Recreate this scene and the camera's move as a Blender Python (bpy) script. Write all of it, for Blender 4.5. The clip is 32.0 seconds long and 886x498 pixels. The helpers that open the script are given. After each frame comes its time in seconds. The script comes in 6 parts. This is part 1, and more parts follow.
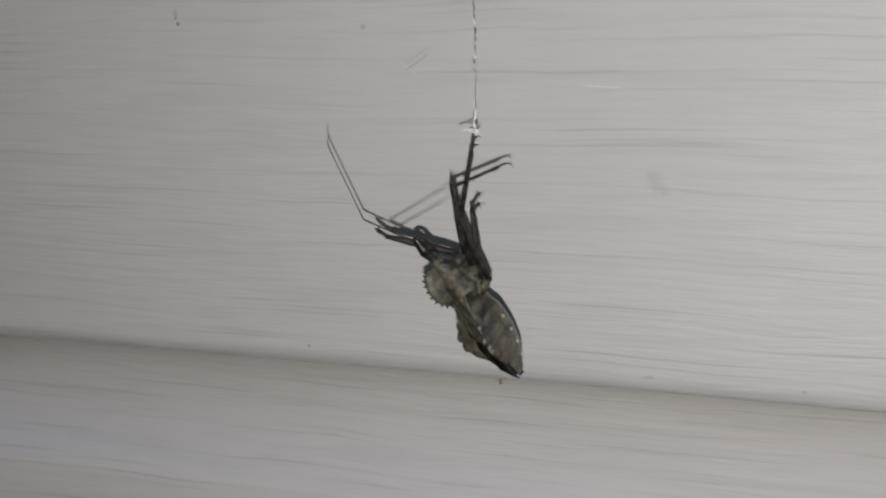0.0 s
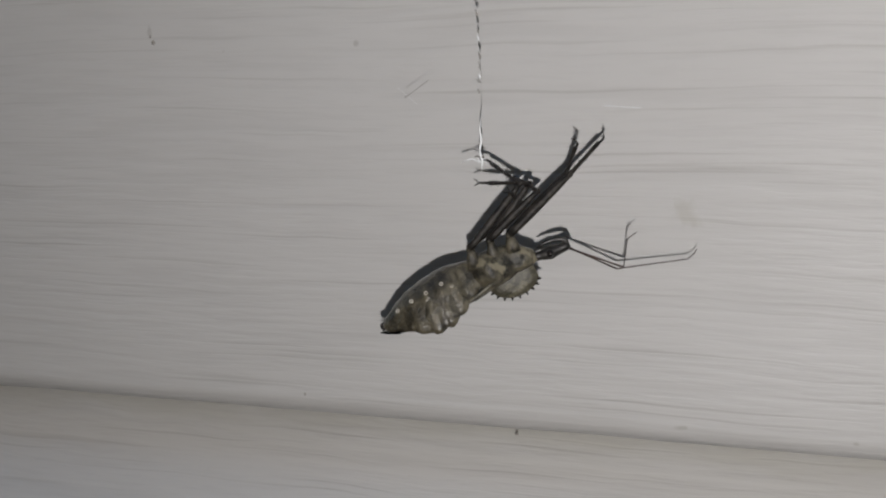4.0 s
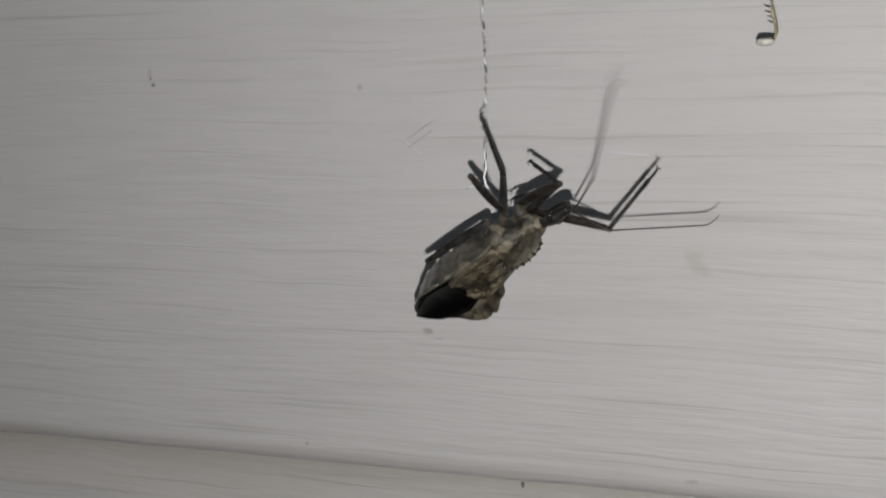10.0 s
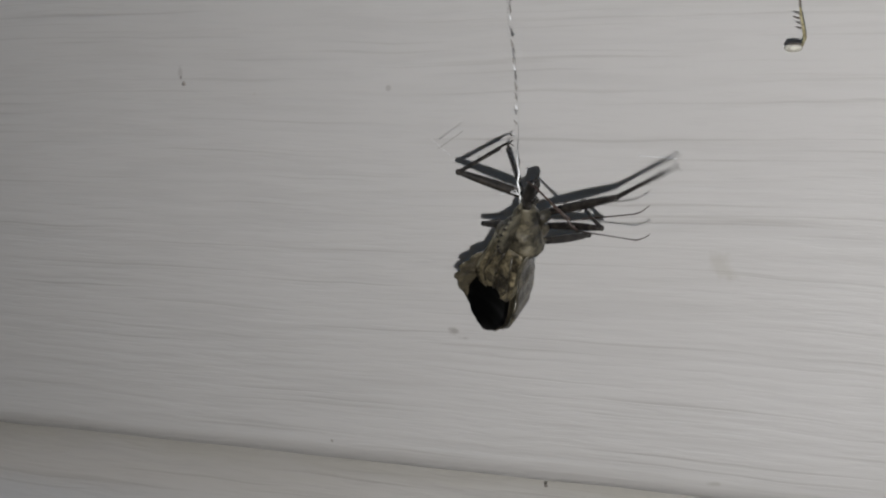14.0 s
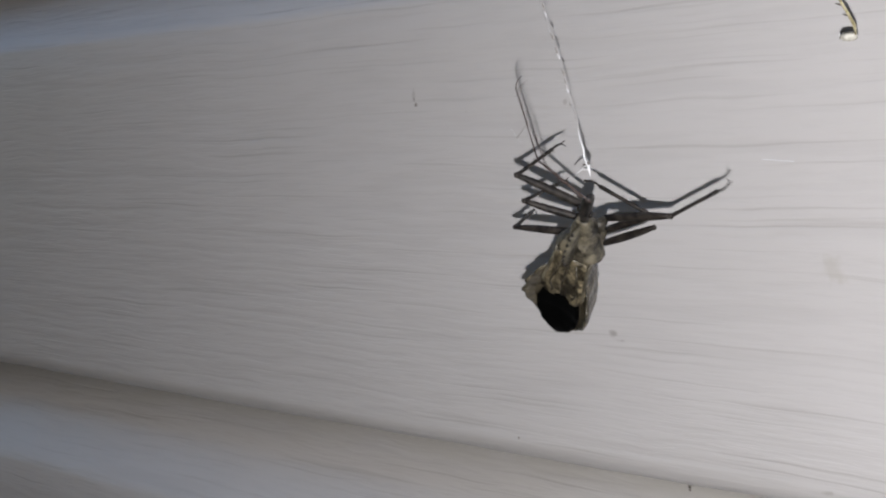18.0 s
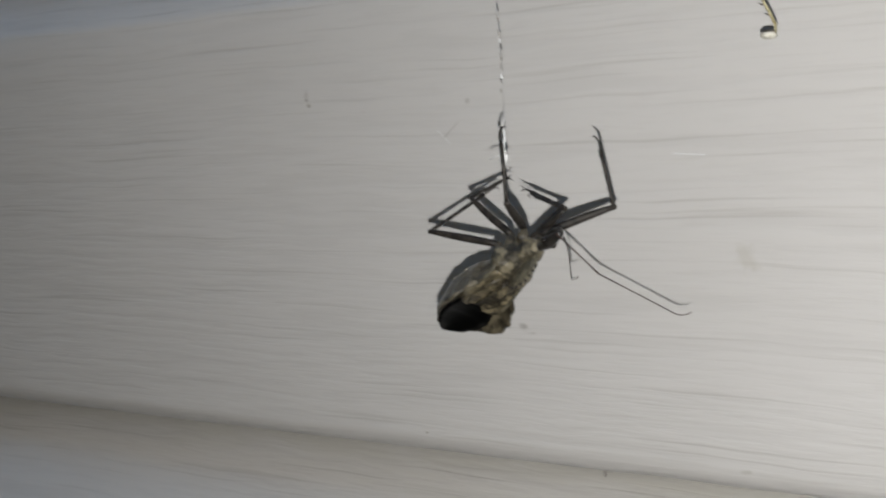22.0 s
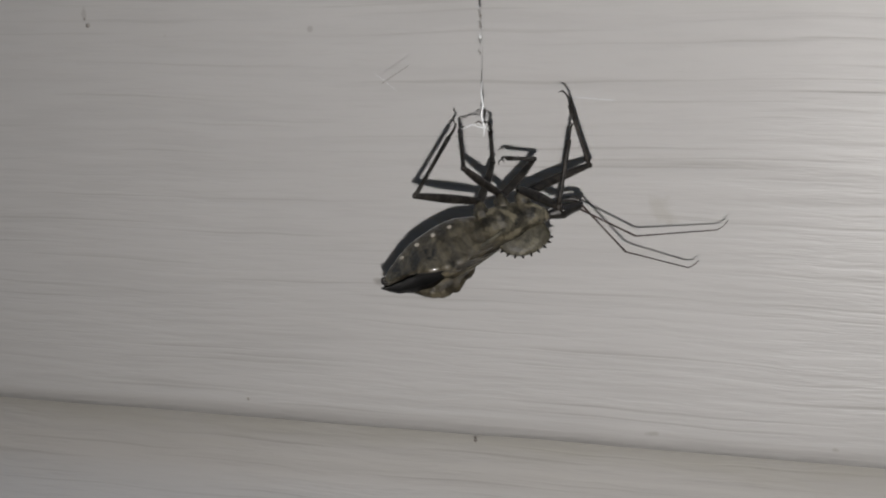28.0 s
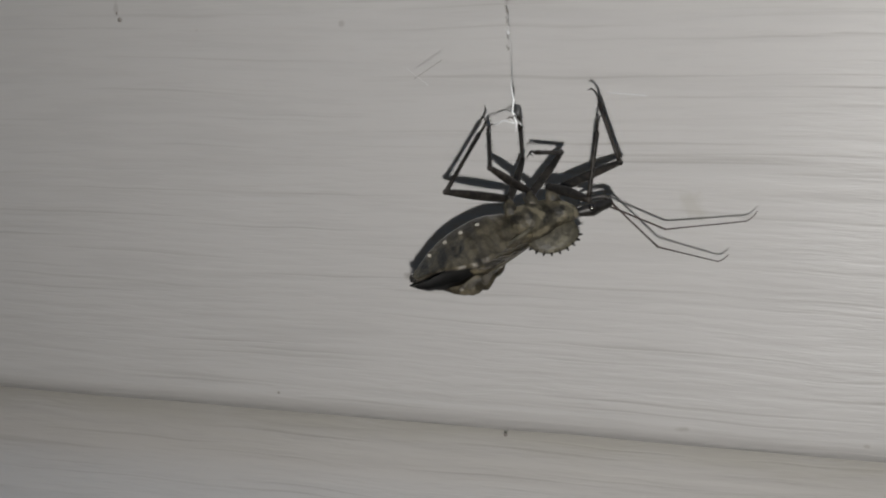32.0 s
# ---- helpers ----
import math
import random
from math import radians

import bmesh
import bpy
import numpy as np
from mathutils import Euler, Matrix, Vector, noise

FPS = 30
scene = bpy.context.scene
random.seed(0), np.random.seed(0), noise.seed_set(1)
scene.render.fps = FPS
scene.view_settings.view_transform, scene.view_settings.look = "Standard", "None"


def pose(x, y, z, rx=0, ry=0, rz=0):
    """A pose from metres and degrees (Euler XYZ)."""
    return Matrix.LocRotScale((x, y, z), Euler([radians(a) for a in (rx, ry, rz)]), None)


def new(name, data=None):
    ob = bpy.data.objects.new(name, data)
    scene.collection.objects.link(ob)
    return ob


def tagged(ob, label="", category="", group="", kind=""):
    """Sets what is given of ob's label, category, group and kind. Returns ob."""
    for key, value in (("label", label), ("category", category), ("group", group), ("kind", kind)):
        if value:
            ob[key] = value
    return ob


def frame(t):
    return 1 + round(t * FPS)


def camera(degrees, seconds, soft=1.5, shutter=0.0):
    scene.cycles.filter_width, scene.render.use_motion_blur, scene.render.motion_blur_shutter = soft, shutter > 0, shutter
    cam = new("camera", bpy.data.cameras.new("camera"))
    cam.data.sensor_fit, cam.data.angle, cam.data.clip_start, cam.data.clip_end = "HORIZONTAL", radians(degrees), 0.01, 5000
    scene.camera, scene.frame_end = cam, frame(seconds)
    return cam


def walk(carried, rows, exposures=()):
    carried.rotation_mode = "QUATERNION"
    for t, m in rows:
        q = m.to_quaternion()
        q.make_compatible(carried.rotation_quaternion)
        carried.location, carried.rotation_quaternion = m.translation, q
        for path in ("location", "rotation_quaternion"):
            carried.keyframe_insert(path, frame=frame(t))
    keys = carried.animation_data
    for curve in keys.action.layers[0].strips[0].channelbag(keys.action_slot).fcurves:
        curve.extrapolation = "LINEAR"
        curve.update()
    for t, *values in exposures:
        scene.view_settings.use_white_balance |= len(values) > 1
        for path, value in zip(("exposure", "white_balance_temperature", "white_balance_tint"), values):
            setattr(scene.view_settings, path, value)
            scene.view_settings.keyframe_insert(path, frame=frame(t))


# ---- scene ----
# ---- camera ----
from mathutils import Quaternion

cam = camera(29.223, 32.0, soft=2.1, shutter=0.5)
PATH = [
    (0.0, pose(0.19500, -0.28959, 0.06430, 82.646, 0.337, 25.164)),
    (0.5, pose(0.19548, -0.28510, 0.06869, 81.567, 0.484, 24.727)),
    (1.0, pose(0.19322, -0.28311, 0.07315, 81.014, 0.453, 25.779)),
    (1.5, pose(0.18966, -0.27919, 0.07232, 81.274, 0.508, 26.030)),
    (2.0, pose(0.18605, -0.27553, 0.07166, 81.498, 0.646, 26.380)),
    (2.5, pose(0.18410, -0.27002, 0.07130, 81.696, 0.875, 26.426)),
    (3.0, pose(0.18144, -0.26569, 0.07044, 81.816, 1.000, 26.001)),
    (3.5, pose(0.18141, -0.26298, 0.07016, 81.711, 1.324, 25.282)),
    (5.5, pose(0.17707, -0.25827, 0.07214, 83.267, 2.169, 25.434)),
    (6.0, pose(0.17439, -0.25848, 0.07188, 83.270, 1.913, 24.757)),
    (6.5, pose(0.17549, -0.25602, 0.07246, 83.000, 1.741, 24.426)),
    (7.0, pose(0.17643, -0.25597, 0.07358, 82.770, 1.645, 24.420)),
    (7.5, pose(0.17693, -0.25612, 0.07360, 82.704, 1.584, 24.759)),
    (8.0, pose(0.17769, -0.25456, 0.07355, 82.499, 1.474, 25.088)),
    (8.5, pose(0.17654, -0.25610, 0.07339, 82.575, 1.367, 24.627)),
    (9.0, pose(0.17604, -0.25776, 0.07259, 82.907, 1.326, 24.243)),
    (9.5, pose(0.17800, -0.25553, 0.07279, 83.028, 1.422, 24.959)),
    (10.0, pose(0.17918, -0.25474, 0.07436, 82.619, 1.578, 25.435)),
    (10.5, pose(0.17784, -0.25580, 0.07364, 82.809, 1.560, 25.334)),
    (11.0, pose(0.17838, -0.25555, 0.07330, 82.933, 1.522, 25.549)),
    (11.5, pose(0.17770, -0.25808, 0.07294, 83.435, 1.928, 25.197)),
    (12.0, pose(0.17681, -0.25962, 0.07254, 83.498, 1.783, 25.668)),
    (12.5, pose(0.17516, -0.25774, 0.07423, 82.880, 0.942, 25.542)),
    (13.0, pose(0.17546, -0.25698, 0.07345, 83.098, 1.054, 25.288)),
    (13.5, pose(0.17719, -0.25697, 0.07525, 82.644, 1.086, 25.637)),
    (14.0, pose(0.17874, -0.25737, 0.07483, 82.613, 0.986, 26.100)),
    (14.5, pose(0.18302, -0.25273, 0.07211, 82.996, 0.648, 27.753)),
    (15.0, pose(0.20318, -0.25680, 0.06746, 82.584, 1.410, 34.753)),
    (15.5, pose(0.22485, -0.25067, 0.07462, 82.766, 0.686, 41.625)),
    (17.5, pose(0.25714, -0.21489, 0.05190, 86.867, 0.635, 49.285)),
    (18.0, pose(0.26114, -0.21898, 0.05428, 87.076, 0.624, 49.127)),
    (18.5, pose(0.26281, -0.21835, 0.05274, 87.039, 1.087, 49.329)),
    (19.0, pose(0.26611, -0.21759, 0.05224, 87.366, 1.611, 49.841)),
    (19.5, pose(0.26312, -0.21501, 0.05217, 87.432, 1.954, 50.782)),
    (20.0, pose(0.26757, -0.22004, 0.05202, 87.976, 2.094, 50.426)),
    (20.5, pose(0.26473, -0.22622, 0.05379, 88.165, 2.012, 49.512)),
    (21.0, pose(0.26326, -0.22782, 0.05258, 88.212, 2.018, 48.955)),
    (21.5, pose(0.26186, -0.23110, 0.05446, 87.763, 1.639, 47.688)),
    (22.0, pose(0.24767, -0.23816, 0.05631, 86.618, 2.005, 41.673)),
    (22.5, pose(0.22934, -0.24045, 0.05800, 85.286, 1.847, 36.663)),
    (23.0, pose(0.21068, -0.24804, 0.06040, 84.201, 1.526, 32.138)),
    (23.5, pose(0.19192, -0.25224, 0.06082, 83.859, 1.295, 30.949)),
    (24.0, pose(0.17852, -0.25193, 0.06111, 83.409, 0.998, 26.023)),
    (24.5, pose(0.16500, -0.25168, 0.06088, 82.802, 0.607, 20.208)),
    (26.5, pose(0.16270, -0.25380, 0.06344, 82.341, 0.387, 19.968)),
    (27.0, pose(0.16158, -0.25409, 0.06401, 82.445, 0.655, 20.162)),
    (27.5, pose(0.16027, -0.25506, 0.06559, 82.356, 0.534, 20.249)),
    (28.0, pose(0.15958, -0.25577, 0.06700, 82.167, 0.488, 20.230)),
    (28.5, pose(0.15847, -0.25680, 0.06753, 82.064, 0.431, 20.088)),
    (29.0, pose(0.15826, -0.25653, 0.06535, 82.347, 0.312, 20.231)),
    (29.5, pose(0.15878, -0.25612, 0.06601, 82.179, 0.233, 20.245)),
    (30.0, pose(0.15853, -0.25614, 0.06635, 82.102, 0.221, 20.255)),
    (30.5, pose(0.15784, -0.25508, 0.06628, 82.080, 0.253, 20.262)),
    (31.0, pose(0.15810, -0.25663, 0.06648, 82.258, 0.343, 20.281)),
    (31.5, pose(0.15838, -0.25730, 0.06720, 82.199, 0.464, 20.646)),
    (32.0, pose(0.15872, -0.25631, 0.06730, 81.946, 0.438, 21.072)),
]
walk(cam, PATH, [(0, 0.69, 6460, 11), (1, 0.63, 6460, 11), (2, 0.56, 6450, 11), (3, 0.45, 6450, 10.5), (6, 0.35, 6450, 10), (9, 0.33, 6400, 10), (14, 0.34, 6360, 9), (15, 0.41, 6350, 11), (15.5, 0.54, 6350, 12), (17.5, 0.98, 6310, 13), (21, 1.08, 6310, 12), (22, 0.9, 6500, 7.5), (23, 0.55, 6560, 7.5), (24.5, 0.38, 6500, 9), (27, 0.12, 6500, 10), (31, 0.14, 6500, 10), (32, 0.14, 6480, 8.5)])

# ---- sky ----
world = bpy.data.worlds.new("dusk_sky")
scene.world = world
world.use_nodes = True
wn = world.node_tree.nodes
sky = wn.new("ShaderNodeTexSky")
sky.sky_type = "NISHITA"
sky.sun_disc = False
sky.sun_elevation = radians(16)
sky.sun_rotation = radians(0)
world.node_tree.links.new(sky.outputs[0], wn["Background"].inputs[0])
wn["Background"].inputs[1].default_value = 0.13
scene.view_settings.exposure = 0.0
TORCH_POWER = 82000.0
TORCH_DROP = 0.0086
U = 0.00106  # metres in one unit of the bug's own measures


# ---- materials ----
def material(name, base, rough=0.6, spec=0.4, coat=0.0):
    m = bpy.data.materials.new(name)
    m.use_nodes = True
    b = m.node_tree.nodes["Principled BSDF"]
    b.inputs["Base Color"].default_value = (*base, 1)
    b.inputs["Roughness"].default_value = rough
    b.inputs["Specular IOR Level"].default_value = spec
    b.inputs["Coat Weight"].default_value = coat
    return m


def node(m, kind, **values):
    n = m.node_tree.nodes.new(kind)
    for key, value in values.items():
        n.inputs[key].default_value = value
    return n


def wire(m, a, b):
    m.node_tree.links.new(a, b)


def coords(m, scale, turn=(0, 0, 0), shift=(0, 0, 0)):
    t = node(m, "ShaderNodeTexCoord")
    k = node(m, "ShaderNodeMapping", Scale=scale, Rotation=turn, Location=shift)
    wire(m, t.outputs["Object"], k.inputs[0])
    return k.outputs[0]


def noise_at(m, vector, scale=1.0, detail=4.0, rough=0.55, distort=0.0):
    n = node(m, "ShaderNodeTexNoise", Scale=scale, Detail=detail, Roughness=rough, Distortion=distort)
    wire(m, vector, n.inputs["Vector"])
    return n.outputs["Fac"]


def ramp(m, fac, stops):
    r = m.node_tree.nodes.new("ShaderNodeValToRGB")
    e = r.color_ramp.elements
    while len(e) < len(stops):
        e.new(0.5)
    for k, (at, c) in zip(e, stops):
        k.position = at
        k.color = (*c, 1) if len(c) == 3 else c
    wire(m, fac, r.inputs[0])
    return r.outputs[0]


def grey(v):
    return (v, v, v)


def mixed(m, fac, a, b, kind="MIX"):
    n = m.node_tree.nodes.new("ShaderNodeMix")
    n.data_type, n.blend_type = "RGBA", kind
    for value, i in ((fac, 0), (a, 6), (b, 7)):
        if hasattr(value, "links"):
            wire(m, value, n.inputs[i])
        else:
            n.inputs[i].default_value = value if i == 0 else (*value, 1)
    return n.outputs[2]


def sums(m, kind, a, b):
    n = m.node_tree.nodes.new("ShaderNodeMath")
    n.operation = kind
    for value, i in ((a, 0), (b, 1)):
        if hasattr(value, "links"):
            wire(m, value, n.inputs[i])
        else:
            n.inputs[i].default_value = value
    return n.outputs[0]


def bump(m, height, distance, strength=1.0, under=None):
    n = node(m, "ShaderNodeBump", Strength=strength, Distance=distance)
    wire(m, height, n.inputs["Height"])
    if under is not None:
        wire(m, under, n.inputs["Normal"])
    wire(m, n.outputs[0], m.node_tree.nodes["Principled BSDF"].inputs["Normal"])
    return n.outputs[0]


def vinyl():
    """Off-white siding with an embossed wood grain that runs along the boards, and a few stains."""
    m = material("vinyl_siding", (0.61, 0.595, 0.585), 0.33, 0.5)
    wob = noise_at(m, coords(m, (13, 1, 24)), 1.0, 3.0)

    def waved(scale, turn, sway):
        add = m.node_tree.nodes.new("ShaderNodeVectorMath")
        add.operation = "ADD"
        com = m.node_tree.nodes.new("ShaderNodeCombineXYZ")
        wire(m, coords(m, scale, (0, radians(turn), 0)), add.inputs[0])
        wire(m, sums(m, "MULTIPLY", wob, sway), com.inputs[2])
        wire(m, com.outputs[0], add.inputs[1])
        return add.outputs[0]

    patch = noise_at(m, coords(m, (24, 1, 60)), 1.0, 2.0)
    swell = ramp(m, patch, [(0.3, grey(0.35)), (0.7, grey(1.0))])
    coarse = noise_at(m, waved((18, 1, 300), 1.3, 1.5), 1.0, 2.0, 0.5)
    groove = ramp(m, coarse, [(0.32, grey(0.0)), (0.52, grey(0.9)), (0.66, grey(1.0)), (0.80, grey(0.8))])
    second = noise_at(m, waved((60, 1, 820), -1.4, 3.0), 1.0, 3.0, 0.62)
    thin = ramp(m, sums(m, "ADD", second, sums(m, "MULTIPLY", patch, 0.12)), [(0.44, grey(0.0)), (0.62, grey(1.0))])
    fine = noise_at(m, coords(m, (120, 1, 2200), (0, radians(-1.0), 0)), 1.0, 2.0)
    major = ramp(m, noise_at(m, waved((15, 1, 1250), 1.0, 5.5), 1.0, 1.0, 0.5), [(0.26, grey(0.0)), (0.40, grey(1.0))])
    groove = sums(m, "ADD", sums(m, "MULTIPLY", groove, 0.7), sums(m, "MULTIPLY", major, 0.35))
    height = sums(m, "ADD", sums(m, "ADD", groove, sums(m, "MULTIPLY", thin, 0.26)), sums(m, "MULTIPLY", fine, 0.12))
    bump(m, sums(m, "MULTIPLY", height, swell), 0.00024, 0.85)
    broad = noise_at(m, coords(m, (7, 7, 10)), 1.0, 3.0)
    tone = ramp(m, broad, [(0.3, (0.584, 0.570, 0.558)), (0.7, (0.630, 0.618, 0.610))])
    dust = ramp(m, sums(m, "MULTIPLY", groove, sums(m, "ADD", sums(m, "MULTIPLY", thin, 0.5), 0.5)), [(0.1, grey(0.78)), (0.8, grey(1.0))])
    colour = mixed(m, 0.3, tone, dust, "MULTIPLY")
    colour = mixed(m, 0.42, colour, ramp(m, major, [(0.0, (0.74, 0.73, 0.71)), (1.0, grey(1.0))]), "MULTIPLY")
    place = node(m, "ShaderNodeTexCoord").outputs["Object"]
    # tan tint down the neck from the lap, with a ragged lower edge
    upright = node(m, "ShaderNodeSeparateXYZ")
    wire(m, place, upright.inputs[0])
    neck_rise = sums(m, "ADD", upright.outputs[2], sums(m, "MULTIPLY", noise_at(m, coords(m, (45, 1, 260)), 1.0, 4.0, 0.6), 0.010))
    colour = mixed(m, ramp(m, neck_rise, [(0.1085, grey(0.0)), (0.1140, grey(0.5))]), colour, (0.500, 0.478, 0.405))
    rag = noise_at(m, coords(m, (300, 300, 300)), 1.0, 3.0)
    for spot, size, tint, depth in STAINS:
        far = m.node_tree.nodes.new("ShaderNodeVectorMath")
        far.operation = "SUBTRACT"
        wire(m, place, far.inputs[0])
        far.inputs[1].default_value = spot
        wide = m.node_tree.nodes.new("ShaderNodeVectorMath")
        wide.operation = "DIVIDE"
        wire(m, far.outputs[0], wide.inputs[0])
        wide.inputs[1].default_value = (size[0], 0.01, size[1])
        length = m.node_tree.nodes.new("ShaderNodeVectorMath")
        length.operation = "LENGTH"
        wire(m, wide.outputs[0], length.inputs[0])
        near = sums(m, "ADD", length.outputs["Value"], sums(m, "MULTIPLY", rag, 1.2))
        mask = ramp(m, near, [(0.75, grey(depth)), (1.55, grey(0.0))])
        colour = mixed(m, mask, colour, tint)
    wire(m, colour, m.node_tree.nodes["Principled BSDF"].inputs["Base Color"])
    return m


STAINS = [
    ((0.0420, 0.0, 0.0649), (0.0016, 0.0016), (0.344, 0.320, 0.303), 0.45),
    ((-0.0005, 0.0, 0.0675), (0.0013, 0.0042), (0.344, 0.320, 0.303), 0.4),
    ((0.0540, 0.0, 0.0237), (0.0040, 0.0020), (0.295, 0.271, 0.254), 0.7),
    ((0.0558, 0.0, 0.0225), (0.0040, 0.0011), (0.328, 0.303, 0.287), 0.6),
    ((0.1008, 0.0, 0.0367), (0.0058, 0.0075), (0.410, 0.389, 0.328), 0.3),
    ((0.0152, 0.0, 0.0640), (0.0012, 0.0012), (0.451, 0.410, 0.385), 0.3),
    ((0.1000, 0.0, 0.0015), (0.0030, 0.0010), (0.328, 0.312, 0.271), 0.4),
    ((0.1280, 0.0, 0.0012), (0.0020, 0.0010), (0.312, 0.287, 0.246), 0.4),
]
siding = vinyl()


def cuticle(name, dark, light, scale, rough, relief=0.00012, spots=0.5, rings=0.0, cells=0.0, pale=0.4):
    """Horny skin of the bug: two tones in blotches, crazed plates, fine down and small bumps."""
    m = material(name, dark, rough, 0.5)
    v = coords(m, (1, 1, 1))
    blotch = noise_at(m, v, scale, 5.0, 0.62, 0.6)
    down = noise_at(m, v, scale * 9, 3.0, 0.7)
    c = ramp(m, blotch, [(0.435, dark), (spots, tuple((a + b) / 2 for a, b in zip(dark, light))), (0.565, light)])
    if cells:
        bent = m.node_tree.nodes.new("ShaderNodeVectorMath")
        bent.operation = "ADD"
        wire(m, v, bent.inputs[0])
        push = node(m, "ShaderNodeCombineXYZ")
        for q in range(3):
            wire(m, sums(m, "MULTIPLY", noise_at(m, coords(m, (1, 1, 1), shift=(q, 2 * q, 0)), 500, 4.0, 0.7), 0.0034), push.inputs[q])
        wire(m, push.outputs[0], bent.inputs[1])
        plate = node(m, "ShaderNodeTexVoronoi", Scale=cells)
        wire(m, bent.outputs[0], plate.inputs["Vector"])
        crack = node(m, "ShaderNodeTexVoronoi", Scale=cells)
        crack.feature = "DISTANCE_TO_EDGE"
        wire(m, bent.outputs[0], crack.inputs["Vector"])
        tone = node(m, "ShaderNodeSeparateColor")
        wire(m, plate.outputs["Color"], tone.inputs[0])
        c = mixed(m, ramp(m, tone.outputs[0], [(0.35, grey(0.0)), (0.9, grey(pale))]), c, tuple(a * 2.3 for a in light))
        c = mixed(m, ramp(m, crack.outputs["Distance"], [(0.0, grey(0.6)), (0.14, grey(0.0))]), c, dark)
    c = mixed(m, ramp(m, down, [(0.5, grey(0.0)), (0.8, grey(0.5))]), c, tuple(min(1, a * 1.7) for a in light))
    if rings:
        axis = node(m, "ShaderNodeSeparateXYZ")
        wire(m, v, axis.inputs[0])
        wave = sums(m, "SINE", sums(m, "ADD", sums(m, "MULTIPLY", axis.outputs[0], rings), sums(m, "MULTIPLY", blotch, 1.5)), 0.0)
        c = mixed(m, ramp(m, wave, [(0.0, grey(0.0)), (0.86, grey(0.0)), (1.0, grey(0.35))]), c, tuple(a * 0.6 for a in dark))
        # every second plate of the flattened edge is pale
        beat = sums(m, "SINE", sums(m, "MULTIPLY", axis.outputs[0], rings), 1.0)
        edge = ramp(m, sums(m, "ABSOLUTE", axis.outputs[1], 0.0), [(0.0034, grey(0.0)), (0.0042, grey(1.0))])
        edge = mixed(m, 1.0, edge, ramp(m, beat, [(0.3, grey(0.0)), (0.5, grey(0.22))]), "MULTIPLY")
        c = mixed(m, edge, c, tuple(a * 2.4 for a in light))
    wire(m, c, m.node_tree.nodes["Principled BSDF"].inputs["Base Color"])
    knobs = noise_at(m, v, scale * 2.6, 2.0, 0.5)
    bump(m, sums(m, "ADD", sums(m, "ADD", blotch, sums(m, "MULTIPLY", down, 0.3)), sums(m, "MULTIPLY", knobs, 0.9 if cells else 0.2)), relief, 0.9)
    return m


skin = cuticle("bug_skin", (0.0095, 0.0076, 0.0048), (0.070, 0.060, 0.040), 360, 0.34, 0.00036, rings=2 * math.pi / (2.05 * 0.00106), cells=560, pale=0.45)
skin.node_tree.nodes["Principled BSDF"].inputs["Coat Weight"].default_value = 0.4
skin.node_tree.nodes["Principled BSDF"].inputs["Coat Roughness"].default_value = 0.12
shield = cuticle("bug_shield", (0.0075, 0.0062, 0.0042), (0.082, 0.072, 0.049), 400, 0.45, 0.0003, cells=520, pale=0.9)
hip_skin = cuticle("bug_hip", (0.0065, 0.0054, 0.0038), (0.060, 0.052, 0.036), 800, 0.5, 0.00014, cells=900, pale=0.5)
crest_skin = cuticle("bug_crest", (0.020, 0.0175, 0.012), (0.092, 0.083, 0.058), 330, 0.5, 0.00022, cells=420, pale=0.35)
wing_skin = cuticle("bug_wing_leather", (0.0085, 0.0068, 0.0045), (0.112, 0.094, 0.058), 400, 0.38, 0.0003, cells=500, pale=0.9)
leg_skin = cuticle("bug_leg", (0.0050, 0.0040, 0.0034), (0.028, 0.0235, 0.0195), 700, 0.55, 0.00006)
leg_skin.node_tree.nodes["Principled BSDF"].inputs["Specular IOR Level"].default_value = 0.3
head_skin = cuticle("bug_head", (0.0043, 0.0038, 0.0034), (0.0221, 0.0195, 0.0170), 700, 0.4, 0.00006)
feeler_skin = cuticle("bug_feeler", (0.028, 0.018, 0.015), (0.060, 0.040, 0.033), 900, 0.5, 0.00003)
film = material("bug_wing_film", (0.0015, 0.0015, 0.0015), 0.32, 0.10)
bump(film, noise_at(film, coords(film, (1, 1, 1)), 260, 3.0), 0.00015, 0.6)
eye_gloss = material("bug_eye", (0.012, 0.010, 0.009), 0.15, 0.6)
pale = material("pale_spot", (0.42, 0.39, 0.34), 0.35)
silk = material("silk", (0.78, 0.79, 0.80), 0.3, 0.6)
thread_silk = cuticle("thread_silk", (0.16, 0.15, 0.15), (0.62, 0.62, 0.62), 180, 0.5)
old_silk = material("dusty_silk", (0.30, 0.28, 0.26), 0.7)
dust_grey = cuticle("dust_grey", (0.20, 0.18, 0.165), (0.38, 0.355, 0.33), 900, 0.9)
grime = cuticle("grime", (0.05, 0.043, 0.038), (0.16, 0.14, 0.12), 900, 0.85)
husk_white = cuticle("husk_white", (0.42, 0.40, 0.33), (0.68, 0.66, 0.58), 700, 0.5)
husk_tan = cuticle("husk_tan", (0.27, 0.23, 0.12), (0.55, 0.50, 0.31), 900, 0.6)
soil = cuticle("soil", (0.03, 0.026, 0.018), (0.08, 0.068, 0.042), 6, 0.9, 0.01)
black_plastic = material("black_plastic", (0.02, 0.02, 0.02), 0.4)
glow = bpy.data.materials.new("torch_glow")
glow.use_nodes = True
glow.node_tree.nodes.remove(glow.node_tree.nodes["Principled BSDF"])
